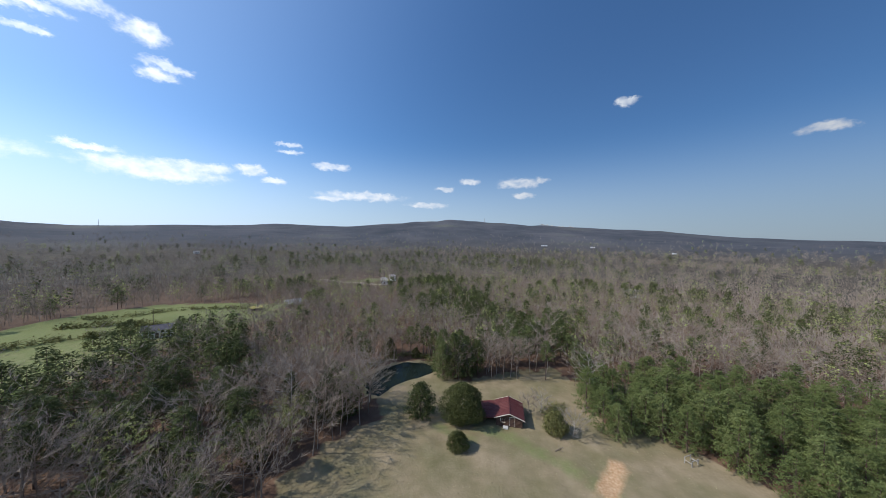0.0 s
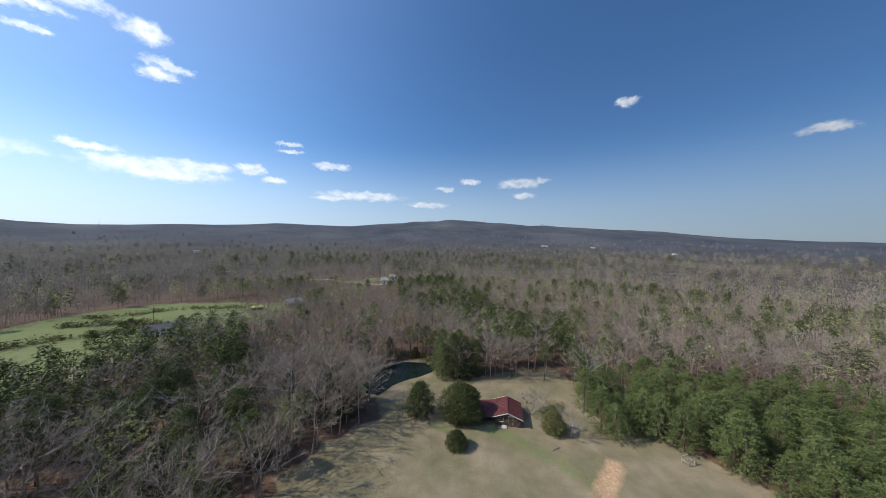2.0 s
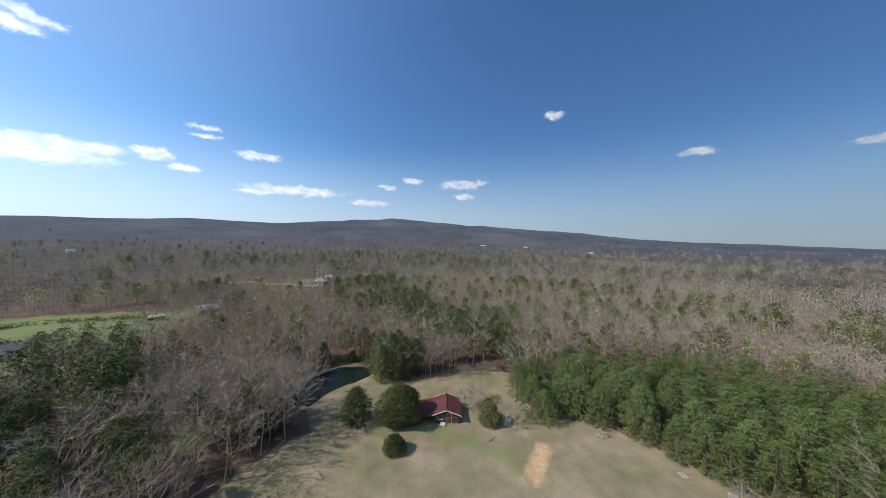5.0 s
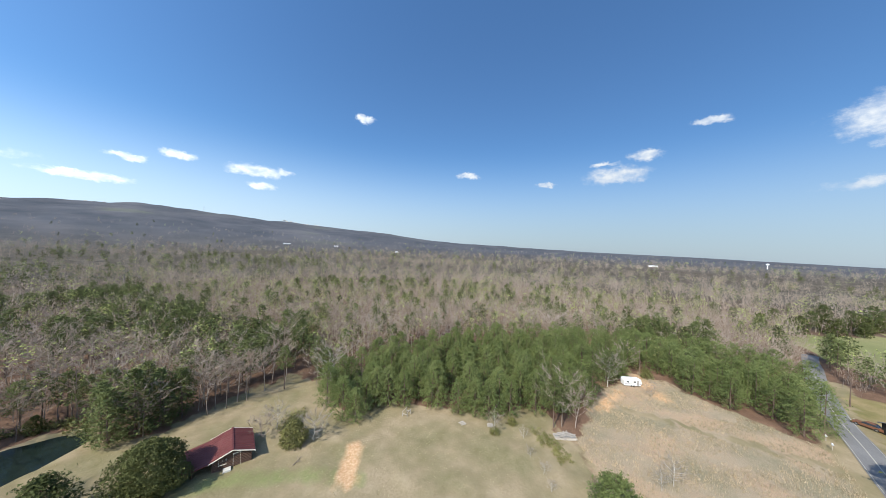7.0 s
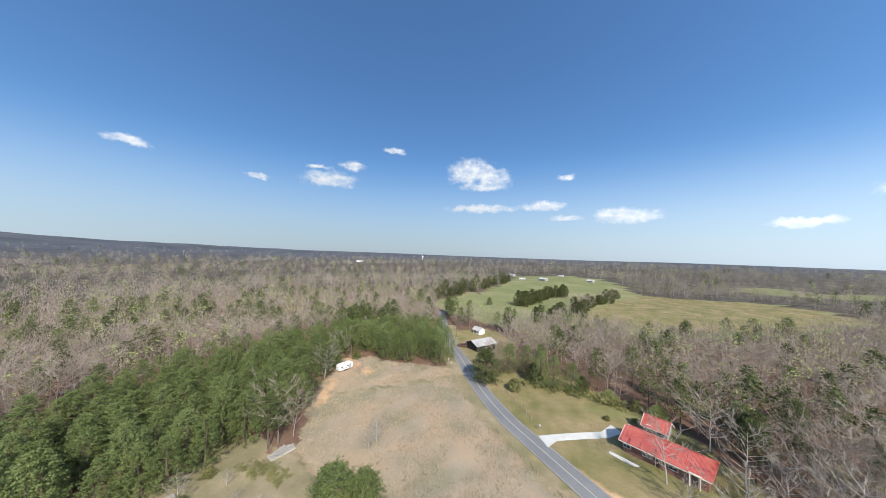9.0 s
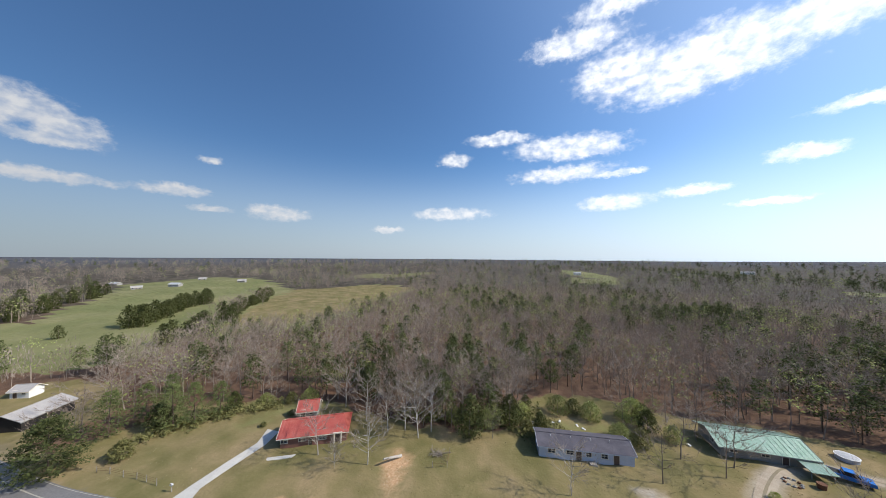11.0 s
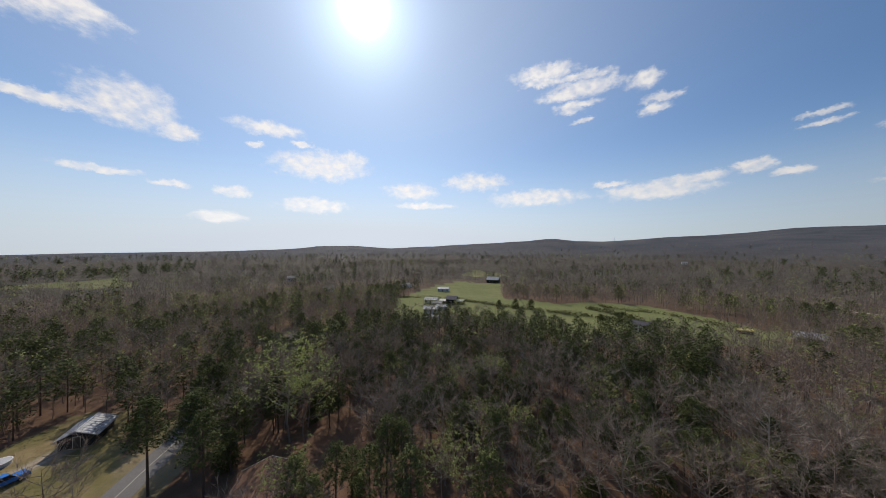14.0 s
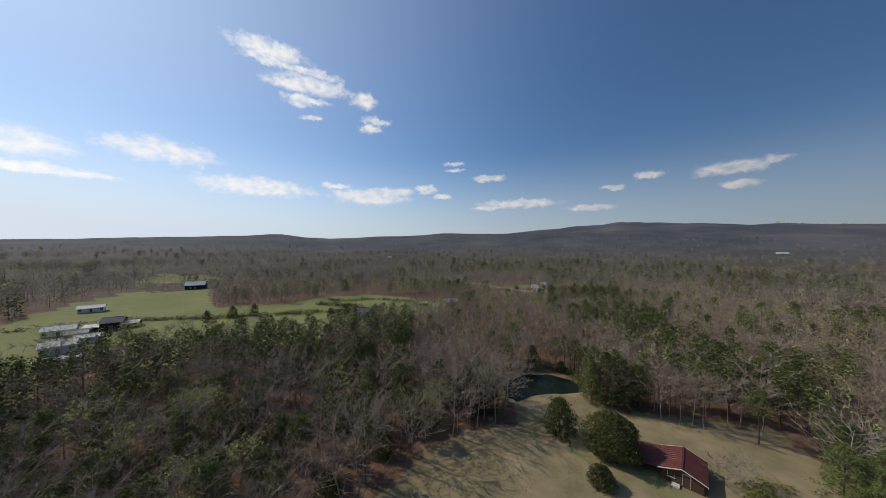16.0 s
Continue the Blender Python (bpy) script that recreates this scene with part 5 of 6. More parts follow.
def gabled(name, label, m, length, width, height, rise, wall, roof, windows=(), doors=(), over=0.45, hip=0.0, chimney=None, fascia="cream", category="house", open_front=False, ribs=0.0):
    """A house with its ridge along local x: wall, roof slopes, fascias, openings, chimney."""
    ob = thing(name, m, label, category)
    hx, hy = length / 2, width / 2
    bm = bmesh.new()
    t = 0.18
    for x0, x1, y0, y1 in ((-hx, hx, hy - t, hy), (-hx, -hx + t, -hy + t, hy - t), (hx - t, hx, -hy + t, hy - t)) + (() if open_front else ((-hx, hx, -hy, -hy + t),)):
        box(bm, x0, x1, y0, y1, -0.4, height)
    if not hip:
        for s in (-1, 1):
            a = [bm.verts.new((s * hx, y, z)) for y, z in ((-hy, height), (hy, height), (0, height + rise))]
            b = [bm.verts.new((s * (hx - t), y, z)) for y, z in ((-hy, height), (hy, height), (0, height + rise))]
            bm.faces.new(a if s > 0 else a[::-1])
            bm.faces.new(b[::-1] if s > 0 else b)
            for i in range(3):
                bm.faces.new((a[i], b[i], b[(i + 1) % 3], a[(i + 1) % 3]))
    if open_front:
        for k in range(4):
            x = -hx + 0.1 + (length - 0.2) * k / 3
            tube(bm, (x, -hy + 0.1, -0.3), (x, -hy + 0.1, height), 0.1, 0.1)
    bmesh.ops.recalc_face_normals(bm, faces=bm.faces)
    part("wall", bm, wall, ob)
    slope = rise / hy
    eave = height - slope * over
    ridge = height + rise
    inset = hip * hx

    def slab(pts):
        bm = bmesh.new()
        top = [bm.verts.new(p) for p in pts]
        low = [bm.verts.new((p[0], p[1], p[2] - 0.12)) for p in pts]
        bm.faces.new(top)
        bm.faces.new(low[::-1])
        for i in range(len(pts)):
            j = (i + 1) % len(pts)
            bm.faces.new((top[i], low[i], low[j], top[j]))
        bmesh.ops.recalc_face_normals(bm, faces=bm.faces)
        return bm

    ex, ey = hx + over, hy + over
    for s in (-1, 1):
        part("roof_slope", slab([(-ex, s * ey, eave + 0.12), (ex, s * ey, eave + 0.12), (ex - inset, 0, ridge + 0.13), (-ex + inset, 0, ridge + 0.13)]), roof, ob)
        part("fascia", boxed(-ex, ex, s * ey - 0.02, s * ey + 0.03, eave - 0.12, eave + 0.06), fascia, ob)
        if hip:
            part("hip_slope", slab([(s * ex, -ey, eave + 0.115), (s * ex, ey, eave + 0.115), (s * (ex - inset), 0, ridge + 0.125)]), roof, ob)
        else:
            for q in (-1, 1):
                bm = bmesh.new()
                a, b = Vector((s * (ex + 0.02), q * ey, eave + 0.0)), Vector((s * (ex + 0.02), 0, ridge + 0.02))
                up = Vector((0, 0, 0.16))
                vs = [bm.verts.new(p) for p in (a, b, b + up, a + up)]
                face = bm.faces.new(vs)
                ext = bmesh.ops.extrude_face_region(bm, geom=[face])["geom"]
                bmesh.ops.translate(bm, verts=[v for v in ext if isinstance(v, bmesh.types.BMVert)], vec=(-s * 0.06, 0, 0))
                bmesh.ops.recalc_face_normals(bm, faces=bm.faces)
                part("barge_board", bm, fascia, ob)
    part("ridge_cap", boxed(-ex + inset, ex - inset, -0.13, 0.13, ridge + 0.10, ridge + 0.19), roof, ob)
    if ribs:
        n = int(2 * ex / ribs)
        for s in (-1, 1):
            bm = bmesh.new()
            for i in range(1, n):
                x = -ex + 2 * ex * i / n
                cut = max(0.0, abs(x) - (ex - inset)) / inset if inset else 0.0
                tube(bm, (x, s * ey, eave + 0.14), (x, s * ey * cut, eave + (ridge - eave) * (1 - cut) + 0.15), 0.035, 0.035, 4)
            part("roof_seams", bm, roof, ob)
    for side, u, w, h, z in windows:
        opening(ob, "window", side, u, w, h, z, length, width)
    for side, u in doors:
        opening(ob, "door", side, u, 0.95, 2.05, 0.05, length, width)
    if chimney:
        bm = boxed(chimney[0] - 0.4, chimney[0] + 0.4, chimney[1] - 0.35, chimney[1] + 0.35, height - 0.5, ridge + 0.9, bevel=0.03)
        part("chimney", box(bm, chimney[0] - 0.48, chimney[0] + 0.48, chimney[1] - 0.43, chimney[1] + 0.43, ridge + 0.9, ridge + 1.02), "brick", ob)
    return ob


# the red-roofed cabin in the meadow; its gable faces the camera
cabin = gabled("cabin", "log cabin with a weathered dark red metal roof and cream eaves", place(14.0, 64.0, 80), 6.4, 5.6, 1.9, 1.0, "log", "red_roof", [("l", -1.4, 0.9, 0.8, 0.9), ("f", 1.5, 1.0, 0.8, 0.9)], [("l", 0.6)], over=0.45, category="cabin", ribs=0.6)
lean = Matrix.Translation((0, 3.1, 1.86)) @ Matrix.Rotation(radians(-11), 4, "X")
part("lean_to_roof", boxed(-3.5, 3.5, 0, 3.9, -0.1, 0.0, lean), "red_roof", cabin)
bm = bmesh.new()
for k in range(1, 12):
    tube(bm, lean @ Vector((-3.5 + 7.0 * k / 12, 0, 0.01)), lean @ Vector((-3.5 + 7.0 * k / 12, 3.9, 0.01)), 0.035, 0.035, 4)
part("roof_seams", bm, "red_roof", cabin)
part("lean_to_fascia", boxed(-3.5, 3.5, 3.86, 3.93, -0.2, 0.01, lean), "cream", cabin)
part("lean_to_wall", boxed(-3.1, 3.1, 5.2, 5.35, -0.3, 1.4), "log", cabin)
for u in (-3.2, 0, 3.2):
    part("porch_post", tubed((u, 6.5, -0.2), (u, 6.5, 1.12), 0.08, 0.08), "log", cabin)
part("step", boxed(-4.2, -3.3, 0.2, 1.3, -0.1, 0.22, bevel=0.03), "concrete", cabin)
# logs of the cabin's gable wall
for k in range(7):
    part("log", tubed((-3.16, -2.7, 0.14 + 0.27 * k), (-3.16, 2.7, 0.14 + 0.27 * k), 0.13, 0.13, 7), "log", cabin)

# the bright red roofs
gabled("house", "brick house with a faded bright red metal roof and white porch", place(53.6, -48.6, 29), 6.2, 6.4, 2.4, 1.4, "brick", "bright_red_roof", [("b", -2.4, 1.2, 1.1, 1.0), ("b", 1.0, 1.2, 1.1, 1.0), ("r", 0.5, 1.0, 1.0, 1.0)], [("b", 2.9)], over=0.6, ribs=0.6)
red2 = gabled("house_wing", "hipped house wing with a bright red metal roof beside bare trees", place(47.9, -51.6, 29), 6.8, 6.6, 2.4, 1.6, "brick", "bright_red_roof", [("b", -1.4, 1.3, 1.1, 1.0), ("l", 0.4, 1.0, 1.0, 1.0)], [("b", 1.6)], over=0.55, hip=0.42, category="house", ribs=0.6)
for u in (-2.4, -1.0):
    part("porch_post", boxed(u - 0.09, u + 0.09, 3.85, 4.03, -0.2, 2.2, bevel=0.02), "cream", red2)
part("porch_beam", boxed(-2.6, -0.8, 3.8, 4.05, 2.2, 2.36), "cream", red2)
gabled("shed", "small outbuilding with an orange-red metal roof and pale wall", place(58.3, -56.4, 29), 4.2, 4.0, 2.0, 1.4, "grey_wall", "bright_red_roof", [("b", 0.8, 0.8, 0.8, 1.0)], [("b", -1.0)], category="shed", ribs=0.6)
drive = thing("driveway", pose(0, 0, 0), "pale concrete driveway from the road to the red-roofed house", "driveway", kind="structure")
bm = bmesh.new()
line = [(59.6, -29.4), (60.4, -32.5), (60.2, -38), (59.6, -44.2), (61.2, -48.6)]
rows_ = [[bm.verts.new((x + s * w, y, ground_z(x + s * w, y) + 0.09)) for s in (-1, 1)] for (x, y), w in zip(line, (1.9, 1.1, 1.0, 1.1, 1.7))]
for a, b in zip(rows_, rows_[1:]):
    bm.faces.new((a[0], b[0], b[1], a[1]))
for f in bm.faces:
    f.normal_update()
    if f.normal.z < 0:
        f.normal_flip()
part("slab", bm, "concrete", drive)
part("path", boxed(0, 0.9, -3.2, 3.2, -0.05, 0.10, place(52.6, -41.8, -62)), "concrete", drive)

# the long grey house
grey = gabled("mobile_home", "long low blue-grey house with a patched grey shingle roof", place(-4.0, -61.4, 7), 17.2, 5.6, 2.2, 0.9, "siding", "grey_roof", [("b", -6.2, 1.3, 0.8, 1.0), ("b", -2.8, 1.3, 0.8, 1.0), ("b", 0.6, 0.9, 0.8, 1.0), ("b", 3.4, 1.1, 0.8, 1.0)], [("b", -1.2), ("b", 5.5)], over=0.35, fascia="siding")
for u in (-5, -1.5, 2.2, 6):
    part("vent_pipe", tubed((u, 0.8, 2.7), (u, 0.8, 3.25), 0.09, 0.09), "white_roof", grey)
part("step", boxed(-1.8, -0.5, 2.8, 3.9, -0.1, 0.3, bevel=0.03), "old_wood", grey)

# the pale green roof
green_house = gabled("house", "low house with a streaked pale green metal roof", place(-37.4, -72.4, 1), 14.0, 7.6, 2.2, 1.2, "grey_wall", "green_roof", [("b", -5, 1.2, 1.0, 1.0), ("b", 0, 1.2, 1.0, 1.0), ("r", 1, 1.0, 1.0, 1.0)], [("b", 3)], over=0.8, fascia="grey_wall", ribs=0.8)
part("carport_roof", boxed(-7.9, -4.2, 4.2, 7.2, 2.0, 2.1, Matrix.Rotation(radians(-5), 4, "X")), "green_roof", green_house)
for u in (-7.6, -4.5):
    part("carport_post", tubed((u, 6.8, -0.2), (u, 6.8, 1.55), 0.07, 0.07), "grey_wall", green_house)
gabled("shed", "dark open shed with a white sheet-metal roof", place(-60, -66.6, 20), 6.4, 5.2, 2.1, 1.2, "black_wall", "white_roof", [], [("r", 0)], category="shed", fascia="white_roof", ribs=0.8)
gabled("house", "brown-roofed brick house under pines beside a dirt yard", place(-37.5, -22.5, 8), 12.5, 8.0, 2.6, 1.6, "brick", "brown_roof", [("f", -3, 1.2, 1.0, 1.0), ("f", 3, 1.2, 1.0, 1.0), ("r", 0, 1.0, 1.0, 1.0)], [("f", 0)])
gabled("barn", "dark barn with a broad pale grey roof beside the road", place(119.5, -35.0, 112), 10.0, 7.0, 2.5, 1.3, "black_wall", "pale_roof", [], [("b", 0)], category="barn", fascia="grey_wall")
gabled("shed", "small white shed with a pale roof among trees", place(140.1, -40.6, 25), 4.4, 3.4, 2.0, 1.0, "white_wall", "pale_roof", [("b", 1, 0.8, 0.8, 1.0)], [("b", -1)], category="shed")

# farm in the western pasture
gabled("farmhouse", "two-storey white house with a dark roof among pines", place(-116.5, 109.5, 38), 8.6, 5.2, 3.4, 1.3, "white_wall", "grey_roof", [("f", u, 1.0, 1.1, z) for u in (-3.2, -1.6, 1.6, 3.2) for z in (0.5, 2.05)], [("f", 0)])
gabled("pole_barn", "open-sided pole barn with a pale metal roof", place(-92.7, 164.9, 45), 8, 5.5, 2.4, 1.5, "grey_wall", "white_roof", [], [], category="barn", open_front=True)
gabled("shed", "small yellow-topped field shed on grass", place(-107.1, 153.5, 45), 5, 3, 1.8, 0.5, "black_wall", "yellow", [], [], category="shed", fascia="yellow")
gabled("farm_building", "long white-walled farm building with a bright metal roof", place(-168.5, 12.6, 80), 8, 6.5, 3.0, 1.3, "siding", "white_roof", [("f", -3, 1.2, 1.0, 1.2), ("f", 3, 1.2, 1.0, 1.2)], [("f", 0)], category="barn", fascia="white_roof")
gabled("farm_building", "low farm wing with a grey metal roof", place(-177, 20.5, 75), 7, 4, 2.4, 0.8, "siding", "white_roof", [("f", 0, 1.2, 1.0, 1.0)], [("f", 3)], category="barn", fascia="white_roof")
gabled("farm_shed", "long low shed with a white metal roof", place(-153, 11.6, 75), 9.5, 3.0, 1.8, 0.5, "white_wall", "white_roof", [], [("f", 0)], category="shed", fascia="white_roof")
gabled("farmhouse", "white farmhouse with a pale metal roof", place(-202, 15.5, 72), 9, 6, 2.8, 1.4, "white_wall", "white_roof", [("f", -3.5, 1.1, 1.2, 1.0), ("f", 3.5, 1.1, 1.2, 1.0)], [("f", 0)], fascia="white_roof")
gabled("farm_shed", "small grey shed beside the farmhouse", place(-192, 19, 72), 6, 4, 2.2, 0.9, "grey_wall", "pale_roof", [], [("f", 0)], category="shed")
gabled("black_barn", "black barn with a raised centre and pale side roofs", place(-196.5, 30, 65), 7, 7, 4.0, 1.6, "black_wall", "grey_roof", [], [("f", 0)], category="barn")
for dy in (-6.0, 6.0):
    q = place(-196.5, 30, 65) @ pose(dy, 0, 0)
    gabled("lean_to", "black lean-to with a pale metal roof beside the barn", pose(q.translation.x, q.translation.y, ground_z(q.translation.x, q.translation.y), 0, 0, 65), 5, 6, 2.5, 0.7, "black_wall", "white_roof", [], [], category="shed", open_front=True)
gabled("farmhouse", "white house with a bright metal roof behind a hedge", place(-260, 31, 75), 10, 6, 2.6, 1.3, "white_wall", "white_roof", [("f", -4, 1.1, 1.2, 1.0), ("f", 4, 1.1, 1.2, 1.0)], [("f", 0)], fascia="white_roof")
gabled("farmhouse", "dark house with a white-edged roof at the top of the pasture", place(-327, 99.7, 60), 14, 9, 4.2, 3.0, "black_wall", "white_roof", [("f", -3, 1.1, 1.2, 1.0)], [("f", 0)], chimney=(-2, 0))
gabled("farmhouse", "small pale house by the farm road", place(-289, -4, 60), 9, 6, 2.6, 1.4, "white_wall", "pale_roof", [("f", 2, 1.1, 1.2, 1.0)], [("f", 0)])
# farms beyond the eastern fields
for x, y, turn, L, lab in ((428, -240, 20, 16, "white farmhouse with a grey roof beyond the pasture"), (452, -215, 60, 12, "pale barn beyond the pasture"), (395, -300, 30, 12, "white farm cottage at the pasture's edge"), (560, -245, 10, 18, "long white barn on the far rise"), (520, -330, 40, 13, "distant white house on open land")):
    gabled("farmhouse", lab, place(x, y, turn), L * 0.75, 6.5, 2.8, 1.6, "grey_wall", "white_roof" if L > 13 else "pale_roof", [("b", -3, 1.2, 1.2, 1.0), ("b", 3, 1.2, 1.2, 1.0)], [("b", 0)])
# scattered houses far off in the woods
for az, r, L, lab in ((-42.6, 840, 12, "grey"), (-13.2, 262, 6, "pale"), (-11.5, 284, 7, "grey"), (18.2, 1900, 46, "long white"), (26.4, 1900, 30, "long pale"), (37.8, 1500, 16, "white"), (32.3, 258, 11, "pale"), (83.7, 1300, 34, "long white"), (-112, 380, 11, "grey"), (-105.8, 278, 11, "pale"), (-150, 900, 26, "pale"), (-172, 600, 15, "white")):
    x, y = r * math.sin(radians(az)), r * math.cos(radians(az))
    gabled("far_building", lab + " building showing among distant trees", place(x, y, -az + 10, 0.5 if r < 300 else 2 if r < 800 else 7), L * 0.8, 7, 3.5, 2.0, "white_wall", "white_roof" if "white" in lab else "pale_roof", [("f", -3, 1.4, 1.4, 1.4), ("f", 3, 1.4, 1.4, 1.4)], [("f", 0)], category="building")


# ---- vehicles ----
def profile_body(bm, outline, half, taper=0.0, z_taper=0.9):
    """A body from a side outline (x, z), narrowing above z_taper."""
    rings = []
    for s in (-1, 1):
        rings.append([bm.verts.new((x, s * (half - (taper if z > z_taper else 0.0)), z)) for x, z in outline])
    n = len(outline)
    bm.faces.new(rings[0])
    bm.faces.new(rings[1][::-1])
    for i in range(n):
        j = (i + 1) % n
        bm.faces.new((rings[0][j], rings[0][i], rings[1][i], rings[1][j]))
    bmesh.ops.recalc_face_normals(bm, faces=bm.faces)
    bmesh.ops.bevel(bm, geom=[e for e in bm.edges], offset=0.035, segments=2, affect="EDGES")
    return bm


def car(name, label, m, paint, truck=False):
    ob = thing(name, m, label, "pickup" if truck else "car")
    if truck:
        low = [(-2.7, 0.45), (2.7, 0.45), (2.72, 0.85), (2.6, 1.05), (1.35, 1.1), (-2.7, 1.1)]
        cab = [(-0.75, 1.08), (1.3, 1.08), (0.65, 1.75), (-0.6, 1.75)]
    else:
        low = [(-2.3, 0.35), (2.3, 0.35), (2.32, 0.62), (2.15, 0.82), (1.0, 0.92), (-1.6, 0.95), (-2.25, 0.9)]
        cab = [(-1.65, 0.93), (1.05, 0.9), (0.35, 1.4), (-1.1, 1.4)]
    part("body", profile_body(bmesh.new(), low, 0.9), paint, ob)
    part("cabin_glass", profile_body(bmesh.new(), cab, 0.82, 0.14, 1.2), "glass", ob)
    top = max(z for _, z in cab)
    xs = [x for x, z in cab if z == top]
    part("roof_panel", boxed(min(xs) - 0.02, max(xs) + 0.02, -0.70, 0.70, top - 0.06, top + 0.03, bevel=0.02), paint, ob)
    for s in (-1, 1):
        for x in ((-1.6, 1.7) if truck else (-1.4, 1.45)):
            wheel = part("wheel", tubed((x, s * 0.68, 0.34), (x, s * 0.93, 0.34), 0.34, 0.34, 18), "rubber", ob)
            part("rim", tubed((x, s * 0.90, 0.34), (x, s * 0.945, 0.34), 0.2, 0.19, 12), "chrome", wheel)
        part("headlight", boxed(2.22 if not truck else 2.62, 2.36 if not truck else 2.75, s * 0.62 - 0.17, s * 0.62 + 0.17, 0.6, 0.78, bevel=0.02), "lamp_glass", ob)
        part("mirror", boxed(0.72, 0.86, s * 0.98 - 0.1, s * 0.98 + 0.1, 0.95, 1.1, bevel=0.02), paint, ob)
    part("bumper", boxed(2.3 if not truck else 2.68, 2.42 if not truck else 2.82, -0.85, 0.85, 0.38, 0.55, bevel=0.03), "chrome" if truck else paint, ob)
    if truck:
        part("bed_liner", boxed(-2.6, -0.85, -0.78, 0.78, 1.06, 1.115), "rubber", ob)
    return ob


car("car", "white saloon car parked on a dirt yard", place(-32.7, -31.7, 167, 0.02), "white_paint")
car("car", "black saloon car parked on a dirt yard", place(-32.4, -34.3, 167, 0.02), "black_paint")
car("pickup", "bright blue pickup parked at the end of the track", place(-47.8, -67, 155, 0.02), "blue_paint", True)
car("car", "dark red car parked before the black barn", place(122.2, -27.6, 60, 0.02), "rust")


def camper(m):
    ob = thing("camper_trailer", m, "old white camper trailer at the field's edge", "trailer")
    part("body", profile_body(bmesh.new(), [(-2.9, 0.5), (2.7, 0.5), (3.1, 1.2), (2.8, 2.6), (-2.7, 2.7), (-3.0, 2.3)], 1.15), "white_wall", ob)
    part("stripe", boxed(-2.85, 2.8, -1.17, -1.145, 1.0, 1.25), "grey_wall", ob)
    for u in (-1.8, 0.6):
        win = part("window", boxed(u - 0.5, u + 0.5, -1.18, -1.14, 1.5, 2.1, bevel=0.01), "cream", ob)
        part("pane", boxed(u - 0.44, u + 0.44, -1.19, -1.15, 1.56, 2.04), "glass", win)
    part("door", boxed(1.4, 2.1, -1.18, -1.14, 0.6, 2.3, bevel=0.01), "grey_wall", ob)
    for u in (-0.5, 0.4):
        wheel = part("wheel", tubed((u, -1.05, 0.33), (u, -1.2, 0.33), 0.33, 0.33, 14), "rubber", ob)
        part("rim", tubed((u, -1.18, 0.33), (u, -1.215, 0.33), 0.18, 0.18, 10), "chrome", wheel)
    part("hitch", tubed((2.9, 0, 0.55), (4.2, 0, 0.45), 0.07, 0.05), "rust", ob)
    part("vent", boxed(-0.4, 0.4, -0.3, 0.3, 2.62, 2.82, bevel=0.03), "white_roof", ob)


camper(place(103, 17.6, -48) @ Matrix.Scale(0.84, 4))

# ---- small things ----
def plank_frame(x, y, turn, label):
    ob = thing("wooden_frame", place(x, y, turn), label, "lumber")
    for s in (-1, 1):
        for q in (-1, 1):
            part("post", boxed(s * 0.8 - 0.05, s * 0.8 + 0.05, q * 0.6 - 0.05, q * 0.6 + 0.05, -0.1, 1.1), "grey_wall", ob)
        part("rail", boxed(-0.9, 0.9, s * 0.6 - 0.05, s * 0.6 + 0.05, 0.98, 1.1), "old_wood", ob)
        part("brace", boxed(s * 0.8 - 0.05, s * 0.8 + 0.05, -0.6, 0.6, 0.5, 0.62), "old_wood", ob)
    return ob


plank_frame(44.8, 52.0, 20, "weathered wooden frame standing against the pines")
for x, y, turn in ((55.7, 36.3, 40), (51.7, 41, -15)):
    ob = thing("pallet", place(x, y, turn), "bleached wooden pallet lying at the pines' foot", "pallet", "pallets")
    for k in range(6):
        part("slat", boxed(-0.6 + 0.22 * k, -0.46 + 0.22 * k, -0.6, 0.6, 0.12, 0.145), "old_wood", ob)
    for k in (-0.55, 0, 0.55):
        part("bearer", boxed(-0.65, 0.65, k - 0.05, k + 0.05, 0.0, 0.12), "old_wood", ob)
ob = thing("slab_ruin", place(64.1, 23, -48), "broken pale concrete slab heaped with bleached boards", "slab")
part("slab", boxed(-2.3, 2.3, -0.9, 0.9, -0.1, 0.3, bevel=0.05), "old_wood", ob)
for k in range(14):
    a = random.uniform(-0.3, 0.3)
    part("board", boxed(-1.2, 1.2, -0.09, 0.09, 0, 0.05, Matrix.Translation((random.uniform(-1.4, 1.4), random.uniform(-0.9, 0.9), 0.37 + 0.045 * k)) @ Matrix.Rotation(a + (1.2 if k % 4 == 0 else 0), 4, "Z")), "old_wood", ob)
# fallen branch on the lawn
ob = thing("fallen_branch", place(21.8, 54.4, 20), "small dark fallen branch on dry lawn", "branch")
part("stem", tube(tube(tubed((-1.0, 0, 0.1), (1.0, 0.2, 0.25), 0.07, 0.04), (0.1, 0.1, 0.2), (0.5, 0.9, 0.5), 0.04, 0.02), (-0.2, 0.05, 0.15), (0.2, -0.8, 0.3), 0.04, 0.02), "bark", ob)
# dead trunk and brush by the red bank
ob = thing("dead_trunk", place(31.3, -47.4, 60), "bleached dead tree trunk leaning over red earth", "log")
part("stem", tube(tubed((-2.4, 0, 0.2), (1.6, 0, 1.5), 0.28, 0.16, 9), (0.4, 0, 1.1), (1.0, 0.7, 1.9), 0.12, 0.05), "pale_bark", ob)


